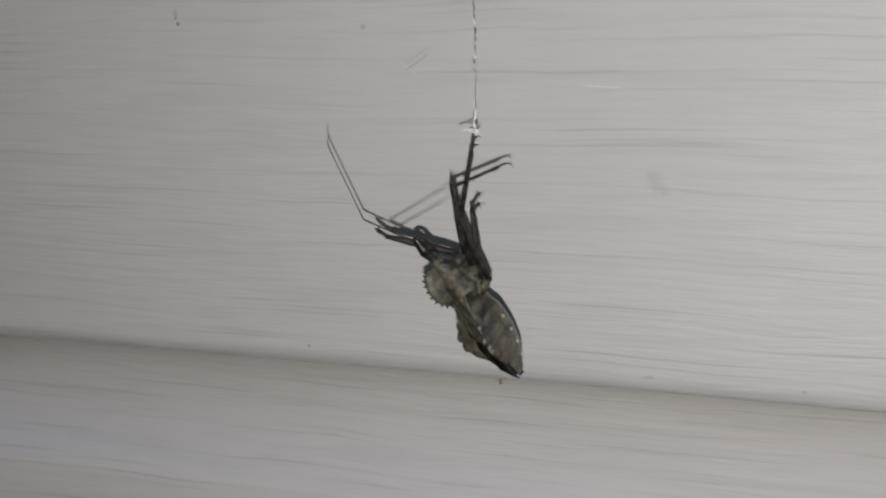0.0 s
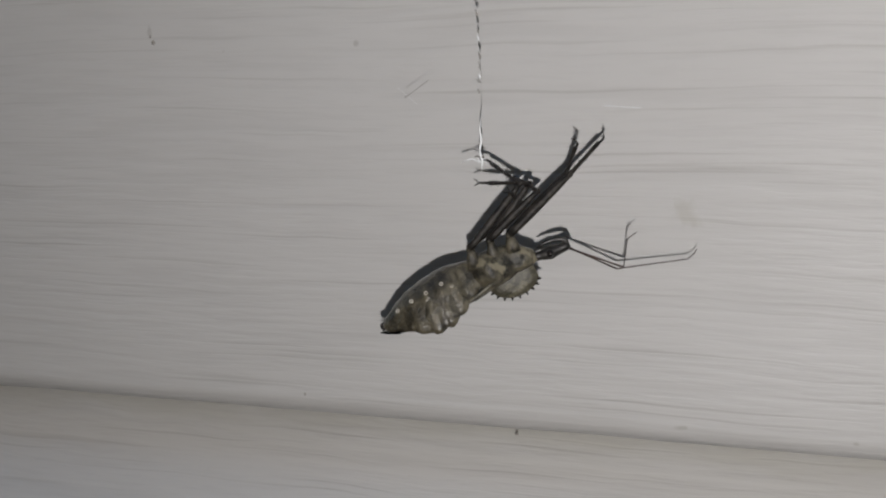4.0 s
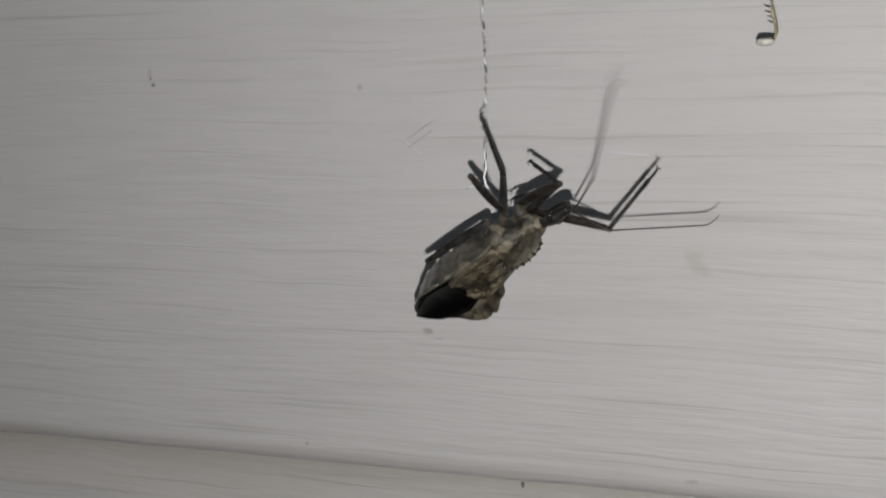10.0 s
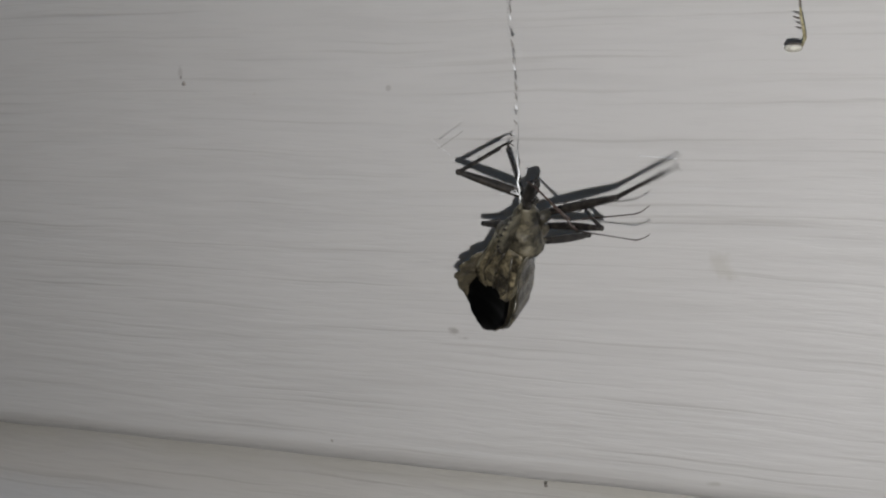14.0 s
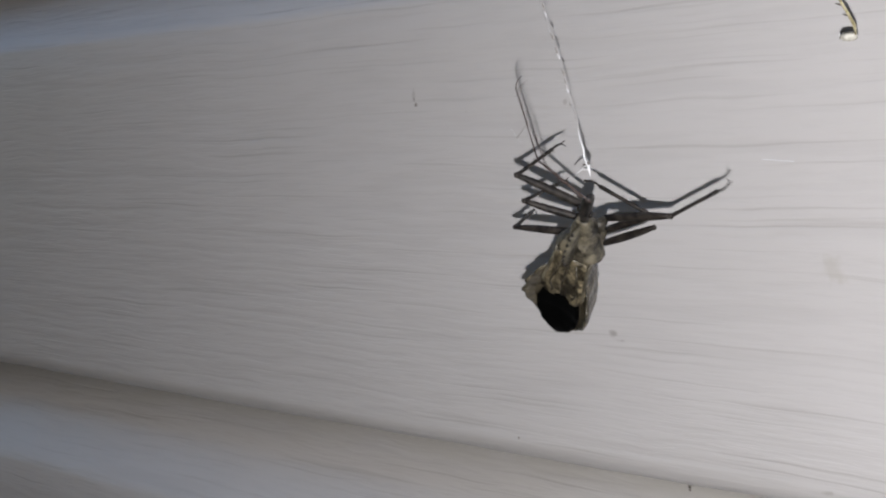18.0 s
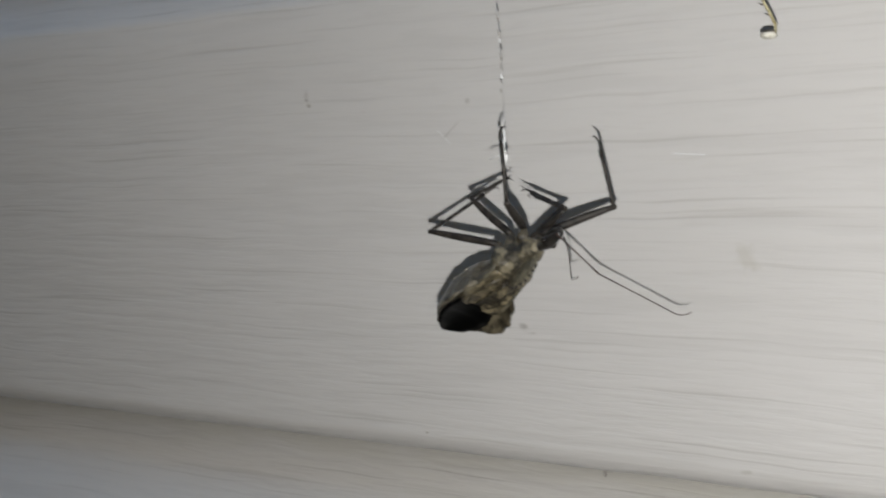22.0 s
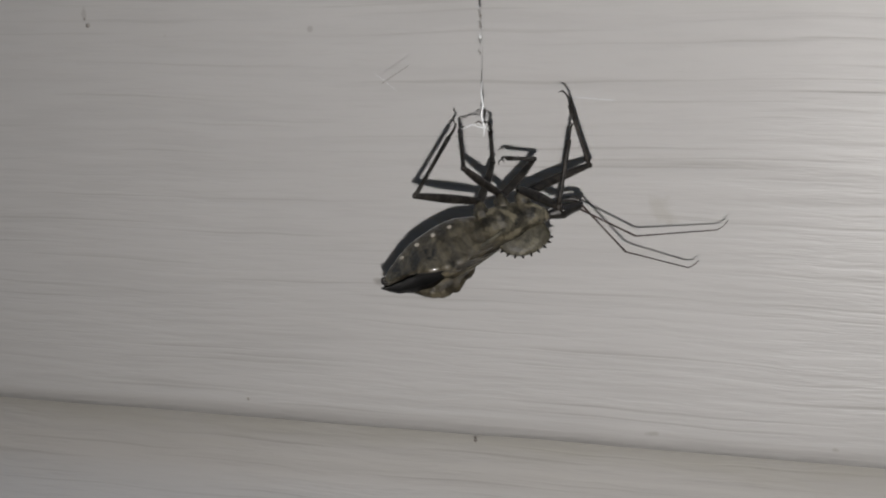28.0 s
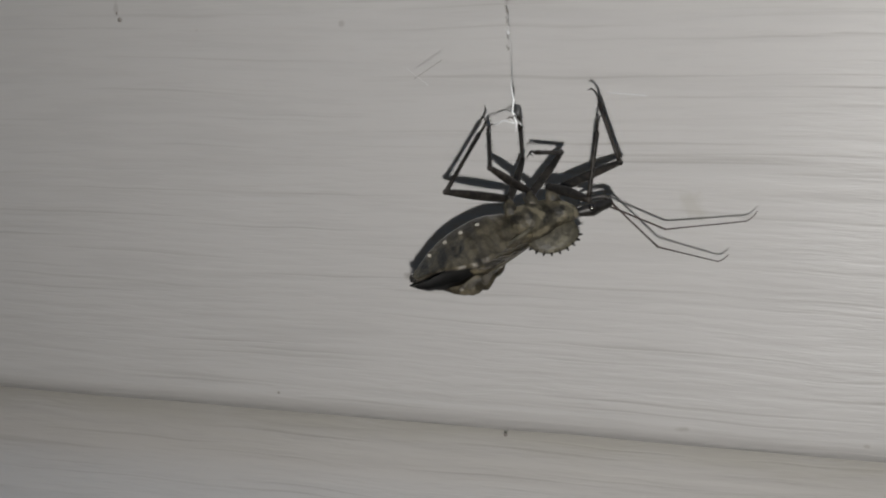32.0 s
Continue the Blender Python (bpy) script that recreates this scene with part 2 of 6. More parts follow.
lit = node(glow, "ShaderNodeEmission", Color=(1.0, 0.968, 0.94, 1), Strength=TORCH_POWER)
wire(glow, lit.outputs[0], glow.node_tree.nodes["Material Output"].inputs[0])


# ---- mesh helpers ----
def part(name, bm, mat, parent=None, label="", smooth=True):
    bmesh.ops.recalc_face_normals(bm, faces=bm.faces)
    me = bpy.data.meshes.new(name)
    bm.to_mesh(me)
    bm.free()
    for f in me.polygons:
        f.use_smooth = smooth
    me.materials.append(mat)
    ob = new(name, me)
    if parent is not None:
        ob.parent = parent
    if label:
        tagged(ob, label)
    return ob


def shared(name, me, m, parent):
    ob = new(name, me)
    ob.parent = parent
    ob.matrix_local = m
    return ob


def empty(name):
    ob = new(name)
    ob.empty_display_size = 0.01
    return ob


def loft(bm, rings, closed=True):
    """Skin a row of point rings; the two end rings are capped."""
    rows = [[bm.verts.new(p) for p in ring] for ring in rings]
    n = len(rows[0])
    for a, b in zip(rows, rows[1:]):
        for i in range(n if closed else n - 1):
            j = (i + 1) % n
            bm.faces.new((a[i], a[j], b[j], b[i]))
    if closed:
        bm.faces.new(rows[0])
        bm.faces.new(rows[-1][::-1])
    return bm


def tube(bm, points, radii, sides=8):
    """A round rod along the points, with a radius for each."""
    pts = [Vector(p) for p in points]
    rings = []
    for i, p in enumerate(pts):
        way = (pts[min(i + 1, len(pts) - 1)] - pts[max(i - 1, 0)]).normalized()
        side = way.cross(Vector((0.31, 0.9, 0.27))).normalized()
        up = way.cross(side)
        rings.append([p + radii[i] * (math.cos(a) * side + math.sin(a) * up)
                      for a in (2 * math.pi * k / sides for k in range(sides))])
    return loft(bm, rings)


def ball(bm, at, r, stretch=(1, 1, 1), u=10, v=7):
    m = Matrix.Translation(at) @ Matrix.Diagonal((*stretch, 1))
    bmesh.ops.create_uvsphere(bm, u_segments=u, v_segments=v, radius=r, matrix=m)


def blend(table, x):
    """A value read between the rows (x, value...) of a table."""
    rows = sorted(table)
    x = min(max(x, rows[0][0]), rows[-1][0])
    for a, b in zip(rows, rows[1:]):
        if x <= b[0]:
            k = (x - a[0]) / (b[0] - a[0])
            k = k * k * (3 - 2 * k) * 0.5 + k * 0.5
            return [p + (q - p) * k for p, q in zip(a[1:], b[1:])]


def turned(x, y, z, w, i, j, k):
    return Matrix.LocRotScale((x, y, z), Quaternion((w, i, j, k)), None)


def jointed(at, rows):
    """Rows for walk() of a limb that only turns about its joint."""
    return [(t, turned(*at, w, i, j, k)) for t, w, i, j, k in rows]


# ---- the wall ----
COURSE = 0.114


def siding_mesh():
    """One board: a rounded lower lip, a flat face, and the scooped neck that the next board laps over."""
    prof = [(0.0068, 0.0130), (0.0066, 0.0002), (0.0056, -0.0016)]
    for k in range(9):
        a = math.radians(96 - 12 * k)
        prof.append((0.0043 * (1 - math.cos(a)), 0.0043 * (1 - math.sin(a)) - 0.0020))
    for k in range(1, 9):
        prof.append((-0.0002 * math.sin(math.pi * k / 8), 0.0042 + 0.0810 * k / 8))
    for k in range(1, 31):
        s = 1 - (1 - k / 30) ** 1.4
        prof.append((0.0240 * (0.73 * (math.sqrt(s * s + 0.003) - 0.055) / 0.9465 + 0.18 * s ** 10), 0.0852 + 0.0268 * s))
    prof.append((0.0240, 0.1182))
    bm = bmesh.new()
    rows = []
    for k in range(361):
        x = -1.3 + 2.4 * k / 360
        sag = 0.00025 * noise.noise((x * 6, 0, 0))
        rows.append([bm.verts.new((x, y + sag, z + 0.0003 * noise.noise((x * 9, 3, 0)) + 0.00022 * noise.noise((x * 55, 5, 0)))) for y, z in prof])
    for a, b in zip(rows, rows[1:]):
        for i in range(len(prof) - 1):
            bm.faces.new((a[i], b[i], b[i + 1], a[i + 1]))
    return bm


wall = tagged(empty("wall_siding"), "off-white vinyl lap siding wall with embossed wood grain", "wall", kind="structure")
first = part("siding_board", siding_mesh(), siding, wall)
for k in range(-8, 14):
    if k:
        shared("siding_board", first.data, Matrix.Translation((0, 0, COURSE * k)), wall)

bm = bmesh.new()
bmesh.ops.create_cube(bm, size=1, matrix=Matrix.Translation((-0.1, 0.09, 0.35)) @ Matrix.Diagonal((2.4, 0.1, 2.8, 1)))
backing = part("wall_backing", bm, soil, None, smooth=False)
tagged(backing, "plain wall sheathing behind the siding", "wall", kind="structure")

bm = bmesh.new()
bmesh.ops.create_grid(bm, x_segments=40, y_segments=40, size=60)
for v in bm.verts:
    v.co.z = -1.05 + 0.03 * noise.noise(v.co * 0.3)
tagged(part("ground", bm, soil), "dark bare soil ground by the wall", "ground", kind="structure")

# unseen slab, added to block the low sky so fill comes from above
bm = bmesh.new()
bmesh.ops.create_cube(bm, size=1, matrix=Matrix.Translation((0, -2.6, 1.2)) @ Matrix.Diagonal((16, 0.15, 4.6, 1)))
bmesh.ops.bevel(bm, geom=bm.edges[:], offset=0.02, segments=2, affect="EDGES")
tagged(part("sky_blocker", bm, soil, smooth=False), "unseen dark slab added to block the low sky", "wall", kind="structure")

# ---- the torch beside the lens ----
torch = tagged(empty("phone_torch"), "small white light of a phone held close to the wall", "torch")
bm = bmesh.new()
bmesh.ops.create_circle(bm, cap_ends=True, segments=20, radius=0.00074, matrix=pose(0, -TORCH_DROP, 0.0005, 180))
part("light_disc", bm, glow, torch, "glowing white lamp disc", smooth=False)
bm = bmesh.new()
ring = []
for r, z in ((0.0009, 0.0002), (0.0020, 0.0002), (0.0022, 0.0012), (0.0022, 0.003), (0.0009, 0.003)):
    ring.append([(r * math.cos(a), -TORCH_DROP + r * math.sin(a), z) for a in (2 * math.pi * k / 24 for k in range(24))])
rows = [[bm.verts.new(p) for p in r] for r in ring]
for a, b in zip(rows, rows[1:] + rows[:1]):
    for i in range(24):
        bm.faces.new((a[i], a[i - 1], b[i - 1], b[i]))
part("rim", bm, black_plastic, torch, "black plastic rim")
walk(torch, PATH)

# ---- the bug ----
bug = tagged(empty("wheel_bug"), "grey-brown wheel bug hanging upside down from a silk thread", "insect")


BEND = [(-18.7, 0.8), (-14.0, -0.1), (-8.0, -0.6), (1.0, -0.5), (4.5, 0.1), (8.2, 0.5)]


def mm(x, y, z):
    return U * x, U * y, U * (z + blend(BEND, x)[0])


ABDOMEN = [(-18.7, 1.0, 0.7, -0.1, 0.35), (-17.8, 2.0, 1.0, -0.8, 0.25), (-16, 3.2, 1.9, -1.6, 0.2), (-14, 4.5, 3.2, -2.2, 0.3),
           (-12, 5.2, 4.1, -2.6, 0.5), (-10, 5.1, 4.3, -2.8, 0.9), (-8, 4.3, 3.5, -2.8, 1.2), (-6, 3.0, 2.2, -2.5, 1.3),
           (-4.3, 2.0, 1.0, -2.1, 1.2)]


def abdomen_mesh():
    bm = bmesh.new()
    rings = []
    for k in range(45):
        x = -18.7 + 14.4 * k / 44
        w, ze, zv, zt = blend(ABDOMEN, x)
        notch = 0.34 * abs(math.sin((x + 18.7) * math.pi / 2.05)) ** 0.5 if x < -7 else 0.1
        w, ze = w + notch - 0.2, ze + notch - 0.2
        half = [(0.0, zv), (0.30 * w, zv * 0.96), (0.55 * w, zv * 0.78 + ze * 0.02), (0.75 * w, zv * 0.42 + ze * 0.15),
                (0.88 * w, zv * 0.05 + ze * 0.45), (0.97 * w, ze * 0.80), (w, ze), (0.94 * w, ze - 0.02), (0.84 * w, ze * 0.72 + zt * 0.2),
                (0.62 * w, ze * 0.3 + zt * 0.6), (0.3 * w, zt * 0.95 + 0.05), (0.0, zt)]
        full = half + [(-a, b) for a, b in half[-2:0:-1]]
        ring = []
        for y, z in full:
            d = 0.10 * noise.noise((x * 0.9, y * 0.9, z * 0.9)) + 0.05 * noise.noise((x * 3, y * 3, z * 3))
            ring.append(mm(x, y * (1 + 0.3 * d), z + d))
        rings.append(ring)
    return loft(bm, rings)


abdomen = part("abdomen", abdomen_mesh(), skin, bug, "mottled grey-brown abdomen with upturned edges")
bm = bmesh.new()
hoop = []
for k in range(12):
    a = 2 * math.pi * k / 12
    hoop.append([bm.verts.new((U * (0.21 + 0.075 * math.cos(b)) * math.cos(a), U * (0.21 + 0.075 * math.cos(b)) * math.sin(a), U * 0.09 * math.sin(b)))
                 for b in (2 * math.pi * q / 6 for q in range(6))])
for a, b in zip(hoop, hoop[1:] + hoop[:1]):
    for q in range(6):
        bm.faces.new((a[q - 1], a[q], b[q], b[q - 1]))
spot = part("spiracle", bm, pale, abdomen, "tiny pale ring of a breathing hole")
spots = []
for x in (-16.0, -13.8, -11.6, -9.3):
    w, ze, zv, zt = blend(ABDOMEN, x)
    for side in (1, -1):
        spots.append(Matrix.Translation(mm(x, side * (0.70 * w), zv * 0.58 + ze * 0.10)) @ Matrix.Rotation(side * math.radians(-125), 4, "X"))
spot.matrix_local = spots[0]
for p in spots[1:]:
    shared("spiracle", spot.data, p, abdomen)
# the dark hind tip with its small lobes
bm = bmesh.new()
for y, z, r in ((0.4, -0.1, 0.32), (-0.4, -0.1, 0.32), (0.0, 0.25, 0.36), (0.8, 0.5, 0.24), (-0.8, 0.5, 0.24)):
    ball(bm, mm(-18.7, y, z), U * r, (1.3, 0.9, 0.9), 8, 6)
part("tail_tip", bm, head_skin, bug, "dark lobed tip of the abdomen")

THORAX = [(-5.4, 1.7, 1.1, -2.0), (-4.2, 2.8, 1.9, -2.4), (-2.8, 3.5, 2.3, -2.6), (-1.0, 2.5, 2.0, -2.6), (0.4, 1.7, 1.6, -2.4),
          (1.6, 1.7, 1.5, -2.1), (2.6, 1.35, 1.1, -1.5), (3.4, 0.8, 0.7, -0.9)]
bm = bmesh.new()
rings = []
for k in range(27):
    x = -5.4 + 8.8 * k / 26
    w, zt, zb = blend(THORAX, x)
    ring = []
    for a in (2 * math.pi * q / 20 for q in range(20)):
        c, s = math.cos(a), math.sin(a)
        y = w * math.copysign(abs(c) ** 0.8, c)
        z = (zt if s > 0 else -zb) * math.copysign(abs(s) ** 0.85, s)
        d = 1 + 0.07 * noise.noise((x * 1.3, y * 1.3, z * 1.3)) + 0.05 * noise.noise((x * 4, y * 4, z * 4))
        ring.append(mm(x, y * d, z * d))
    rings.append(ring)
loft(bm, rings)
part("thorax", bm, shield, bug, "grey-brown downy thorax")
for x, y, z in ((1.2, 1.3, -3.5), (-1.5, 1.5, -3.85), (-4.3, 1.5, -3.75)):
    for s in (1, -1):
        bm = bmesh.new()
        tube(bm, [mm(x - 0.2, s * (y - 0.1), -1.3), mm(x - 0.1, s * y, -2.3), mm(x, s * y, 0.6 * z - 0.9), mm(x, s * y, z + 0.25)],
             [U * q for q in (0.95, 0.85, 0.62, 0.46)], 10)
        ball(bm, mm(x, s * y, z), U * 0.44, (1.0, 1, 0.9), 10, 7)
        part("hip_joint", bm, hip_skin, bug, "downy tapering hip joint")

# cogwheel crest
bm = bmesh.new()
rim = []
for k in range(25):
    a = math.radians(12 + 186 * k / 24)
    rim.append((-0.5 + 3.35 * math.cos(a), 2.1 + 2.45 * math.sin(a)))
rim = rim + [(-3.4, 0.9), (-1, 0.8), (1.5, 0.6), (2.6, 0.8)]
mid = (-0.5, 2.4)
for s in (1, -1):
    c = bm.verts.new(mm(mid[0], s * 0.36, mid[1]))
    inner = [bm.verts.new(mm(mid[0] + 0.6 * (x - mid[0]), s * (0.34 + 0.10 * math.sin(9 * q)), mid[1] + 0.6 * (z - mid[1]))) for q, (x, z) in enumerate(rim)]
    outer = [bm.verts.new(mm(x, s * 0.17, z)) for x, z in rim]
    n = len(rim)
    for i in range(n):
        j = (i + 1) % n
        bm.faces.new((c, inner[i], inner[j]))
        bm.faces.new((inner[i], outer[i], outer[j], inner[j]))
    if s == 1:
        keep = outer
    else:
        for i in range(n):
            j = (i + 1) % n
            bm.faces.new((keep[i], keep[j], outer[j], outer[i]))
crest = part("crest", bm, crest_skin, bug, "semicircular cogwheel crest")
bm = bmesh.new()
bmesh.ops.create_cone(bm, cap_ends=True, segments=7, radius1=U * 0.25, radius2=U * 0.09, depth=U * 0.55)
tooth = part("tooth", bm, leg_skin, crest, "short dark tooth")
for k in range(11):
    a = math.radians(22 + 172 * k / 10)
    at = Matrix.Translation(mm(-0.5 + 3.47 * math.cos(a), 0, 2.1 + 2.55 * math.sin(a))) @ Matrix.Rotation(math.pi / 2 - a, 4, "Y")
    if k == 0:
        tooth.matrix_local = at
    else:
        shared("tooth", tooth.data, at, crest)

# head, eyes and beak
HEAD = [(3.0, 0.75, 0.1), (3.8, 0.62, 0.1), (4.6, 0.85, 0.1), (5.4, 1.0, 0.1), (6.0, 0.85, 0.0), (6.8, 0.72, -0.1), (7.6, 0.66, -0.2), (8.1, 0.40, -0.3)]
bm = bmesh.new()
rings = []
for k in range(16):
    x = 3.0 + 5.1 * k / 15
    r, z = blend(HEAD, x)
    rings.append([mm(x, r * math.cos(a), z + 0.92 * r * math.sin(a)) for a in (2 * math.pi * q / 14 for q in range(14))])
loft(bm, rings)
head = part("head", bm, head_skin, bug, "narrow dark head")
bm = bmesh.new()
ball(bm, (0, 0, 0), U * 0.52, (1.0, 0.8, 1.0), 12, 8)
eye = part("eye", bm, eye_gloss, head, "round glossy black eye")
eye.matrix_local = Matrix.Translation(mm(5.3, 0.85, 0.15))
shared("eye", eye.data, Matrix.Translation(mm(5.3, -0.85, 0.15)), head)
bm = bmesh.new()
tube(bm, [mm(*p) for p in ((7.7, 0, -0.5), (7.8, 0, -0.9), (7.4, 0, -1.25), (6.7, 0, -1.4), (5.7, 0, -1.4), (4.7, 0, -1.3), (3.9, 0, -1.1))],
     [U * r for r in (0.36, 0.36, 0.34, 0.32, 0.28, 0.2, 0.08)], 10)
part("beak", bm, head_skin, bug, "dark curved beak folded under the head")


# wings: leathery fore part and black film
def sheet(table, steps, x0, x1, thick, across=9):
    bm = bmesh.new()
    rings = []
    for k in range(steps + 1):
        x = x0 + (x1 - x0) * k / steps
        w, z, lift = blend(table, x)
        top = []
        for q in range(across):
            y = w * (2 * q / (across - 1) - 1)
            d = 0.06 * noise.noise((x * 1.5, y * 1.5, 2))
            top.append((x, y, z + lift * (y / max(w, 0.01)) ** 2 + d))
        rings.append([mm(*p) for p in top] + [mm(x, y, z - thick) for x, y, z in top[::-1]])
    return loft(bm, rings)


LEATHER = [(-12.0, 0.5, 1.9, 0.1), (-11.2, 2.4, 2.2, 0.5), (-10, 3.3, 2.4, 0.6), (-8.5, 3.5, 2.7, 0.2), (-7, 3.3, 2.8, -0.3), (-5, 2.9, 2.6, -0.5), (-3.2, 2.4, 2.3, -0.3)]
leather = part("wing_cover", sheet(LEATHER, 20, -12.0, -3.2, 0.25), wing_skin, bug, "brown leathery wing covers")
for pts in (((-3.4, 0.0, 2.35), (-6, 0.1, 2.9), (-8.5, 0.3, 2.8), (-11, 0.2, 2.2)), ((-4, 1.1, 2.3), (-6.5, 1.7, 2.65), (-9, 2.2, 2.7), (-10.6, 1.6, 2.5)),
            ((-4, -1.1, 2.3), (-6.5, -1.7, 2.65), (-9, -2.2, 2.7), (-10.6, -1.6, 2.5))):
    bm = bmesh.new()
    tube(bm, [mm(*p) for p in pts], [U * 0.16] * 4, 6)
    part("vein", bm, skin, leather, "raised wing vein")
for s in (1, -1):
    bm = bmesh.new()
    tube(bm, [mm(x, s * y, z) for x, y, z in ((-2.6, 2.9, 1.2), (-4.2, 2.65, 1.8), (-6.5, 2.95, 2.4), (-9.0, 3.35, 2.75), (-11.2, 2.4, 2.55))],
         [U * q for q in (0.18, 0.32, 0.30, 0.26, 0.12)], 7)
    part("wing_edge", bm, crest_skin, leather, "pale thickened wing edge")
FILM = [(-19.4, 0.12, 0.85, 0.0), (-18.4, 1.1, 1.1, 0.2), (-17, 2.3, 1.4, 0.5), (-15, 3.3, 1.7, 0.8), (-13, 3.5, 2.0, 0.8), (-11, 3.0, 2.25, 0.4), (-9.6, 2.0, 2.3, 0.2)]
part("wing_film", sheet(FILM, 20, -19.4, -9.6, 0.15), film, bug, "glossy black wing film")


# legs and feelers
def leg(code, coxa, thigh, shin, thick, side):
    bm = bmesh.new()
    n = 9
    tube(bm, [(0, U * 0.12 * math.sin(math.pi * k / n), thigh * k / n) for k in range(n + 1)],
         [U * thick * (0.62 + 0.55 * math.sin(math.pi * (0.12 + 0.74 * k / n)) - 0.25 * k / n) for k in range(n + 1)], 9)
    ball(bm, (0, 0, thigh), U * thick * 0.74, (1, 1, 1), 9, 6)
    upper = part("leg", bm, leg_skin, bug, "slender dark leg")
    upper.location = coxa
    bm = bmesh.new()
    foot = shin * 0.80
    tube(bm, [(0, 0, foot * k / 6) for k in range(7)], [U * r for r in (0.31, 0.28, 0.26, 0.26, 0.26, 0.28, 0.31)], 8)
    ball(bm, (0, 0, foot), U * 0.30, (1, 1, 1), 8, 6)
    tube(bm, [(0, 0, foot), (0, U * 0.15, foot + shin * 0.09), (0, U * 0.05, foot + shin * 0.15), (0, -U * 0.2, foot + shin * 0.2)],
         [U * r for r in (0.15, 0.19, 0.16, 0.12)], 6)
    for s in (1, -1):
        tube(bm, [(0, -U * 0.15, foot + shin * 0.19), (U * 0.3 * s, -U * 0.4, foot + shin * 0.225), (U * 0.45 * s, -U * 0.8, foot + shin * 0.215)],
             [U * r for r in (0.09, 0.08, 0.03)], 5)
    rnd = random.Random(code)
    for q in range(26):
        z, a = rnd.uniform(0.05, 0.98) * foot, rnd.uniform(0, 6.28)
        c, s = math.cos(a), math.sin(a)
        tube(bm, [(U * 0.2 * c, U * 0.2 * s, z), (U * 0.5 * c, U * 0.5 * s, z + U * 0.25)], [U * 0.035, U * 0.012], 3)
    lower = part("shin", bm, leg_skin, upper, "thin bristly shin with a clawed foot")
    lower.location = (0, 0, thigh)
    return upper, lower


limbs = {}
for code, x, y, z, thigh, shin, thick in (("1", 1.2, 1.3, -4.0, 0.0118, 0.0105, 0.60), ("2", -1.5, 1.5, -4.4, 0.0096, 0.0108, 0.53),
                                          ("3", -4.3, 1.5, -4.3, 0.0115, 0.0138, 0.55)):
    for hand, side in (("L", 1), ("R", -1)):
        limbs[hand + code] = leg(hand + code, (U * x, U * side * y, U * z), thigh, shin, thick, side)


def feeler(side):
    bm = bmesh.new()
    tube(bm, [(0, 0, 0.0084 * k / 4) for k in range(5)], [U * r for r in (0.15, 0.13, 0.12, 0.12, 0.14)], 7)
    root = part("feeler", bm, feeler_skin, bug, "thin dark reddish feeler")
    root.location = (U * 7.8, U * side * 0.7, U * 0.6)
    bm = bmesh.new()
    pts = [(0, 0, 0.0126 * k / 5) for k in range(6)] + [(0.0002, -0.0001, 0.0132), (0.0006, -0.0003, 0.0139), (0.0012, -0.0005, 0.0144)]
    tube(bm, pts, [U * r for r in (0.11, 0.095, 0.09, 0.085, 0.085, 0.09, 0.075, 0.065, 0.05)], 6)
    end = part("feeler_tip", bm, feeler_skin, root, "hair-thin hooked end")
    end.location = (0, 0, 0.0084)
    return root, end


limbs["AL"], limbs["AR"] = feeler(1), feeler(-1)

# ---- silk ----
thread = tagged(empty("silk_thread"), "pale twisted silk thread with dusty knots", "thread")
bm = bmesh.new()
pts = []
for k in range(61):
    z = 0.11 * k / 60
    s = min(1, k / 10)
    pts.append((s * (0.0004 * math.sin(z * 160) + 0.0007 * noise.noise((z * 70, 0, 0))), 0.0004 * noise.noise((0, z * 120, 1)), z))
tube(bm, pts, [0.000012 + 0.00002 * abs(noise.noise((k * 0.9, 0, 5))) for k in range(61)], 5)
part("strand", bm, thread_silk, thread, "pale silk strand")
bm = bmesh.new()
tube(bm, [(0.0001, 0, -0.0012), (0.0003, 0, 0.0002), (-0.0001, 0, 0.0016), (0.0002, 0, 0.003), (0.0, 0, 0.0045), (0.0002, 0, 0.0062)],
     [0.00006, 0.00020, 0.00014, 0.00015, 0.00009, 0.00003], 6)
part("wad", bm, silk, thread, "bright bundled silk near the feet")
rnd = random.Random(4)
bm = bmesh.new()
for q in range(4):
    a, c, e = rnd.uniform(-0.0034, -0.0008), rnd.uniform(0.0003, 0.0012), rnd.uniform(-0.0006, 0.0008)
    tube(bm, [(a, 0, e), (a * 0.5, 0.0002, e * 0.3 + 0.0005), (0, -0.0001, 0), (c * 0.6, 0.0001, e * -0.5 + 0.0004), (c, 0, -e)],
         [0.00003, 0.00008, 0.0001, 0.00007, 0.00002], 5)
part("tangle", bm, silk, thread, "white silk tangle round the feet")
# dark bits on the thread stand in for a gripping clawed foot
bm = bmesh.new()
tube(bm, [(-0.0009, 0, 0.0007), (-0.0005, 0, 0.0009), (0, 0.0001, 0.0006), (0.0003, 0, 0.0009), (0.0005, 0, 0.0006)], [0.00006, 0.00012, 0.00009, 0.00013, 0.00008], 6)
tube(bm, [(0.0003, 0, 0.0008), (0.0004, 0, 0.0002)], [0.0001, 0.00005], 6)
part("foot_grip", bm, grime, thread, "dark bits standing in for a foot that grips the silk")
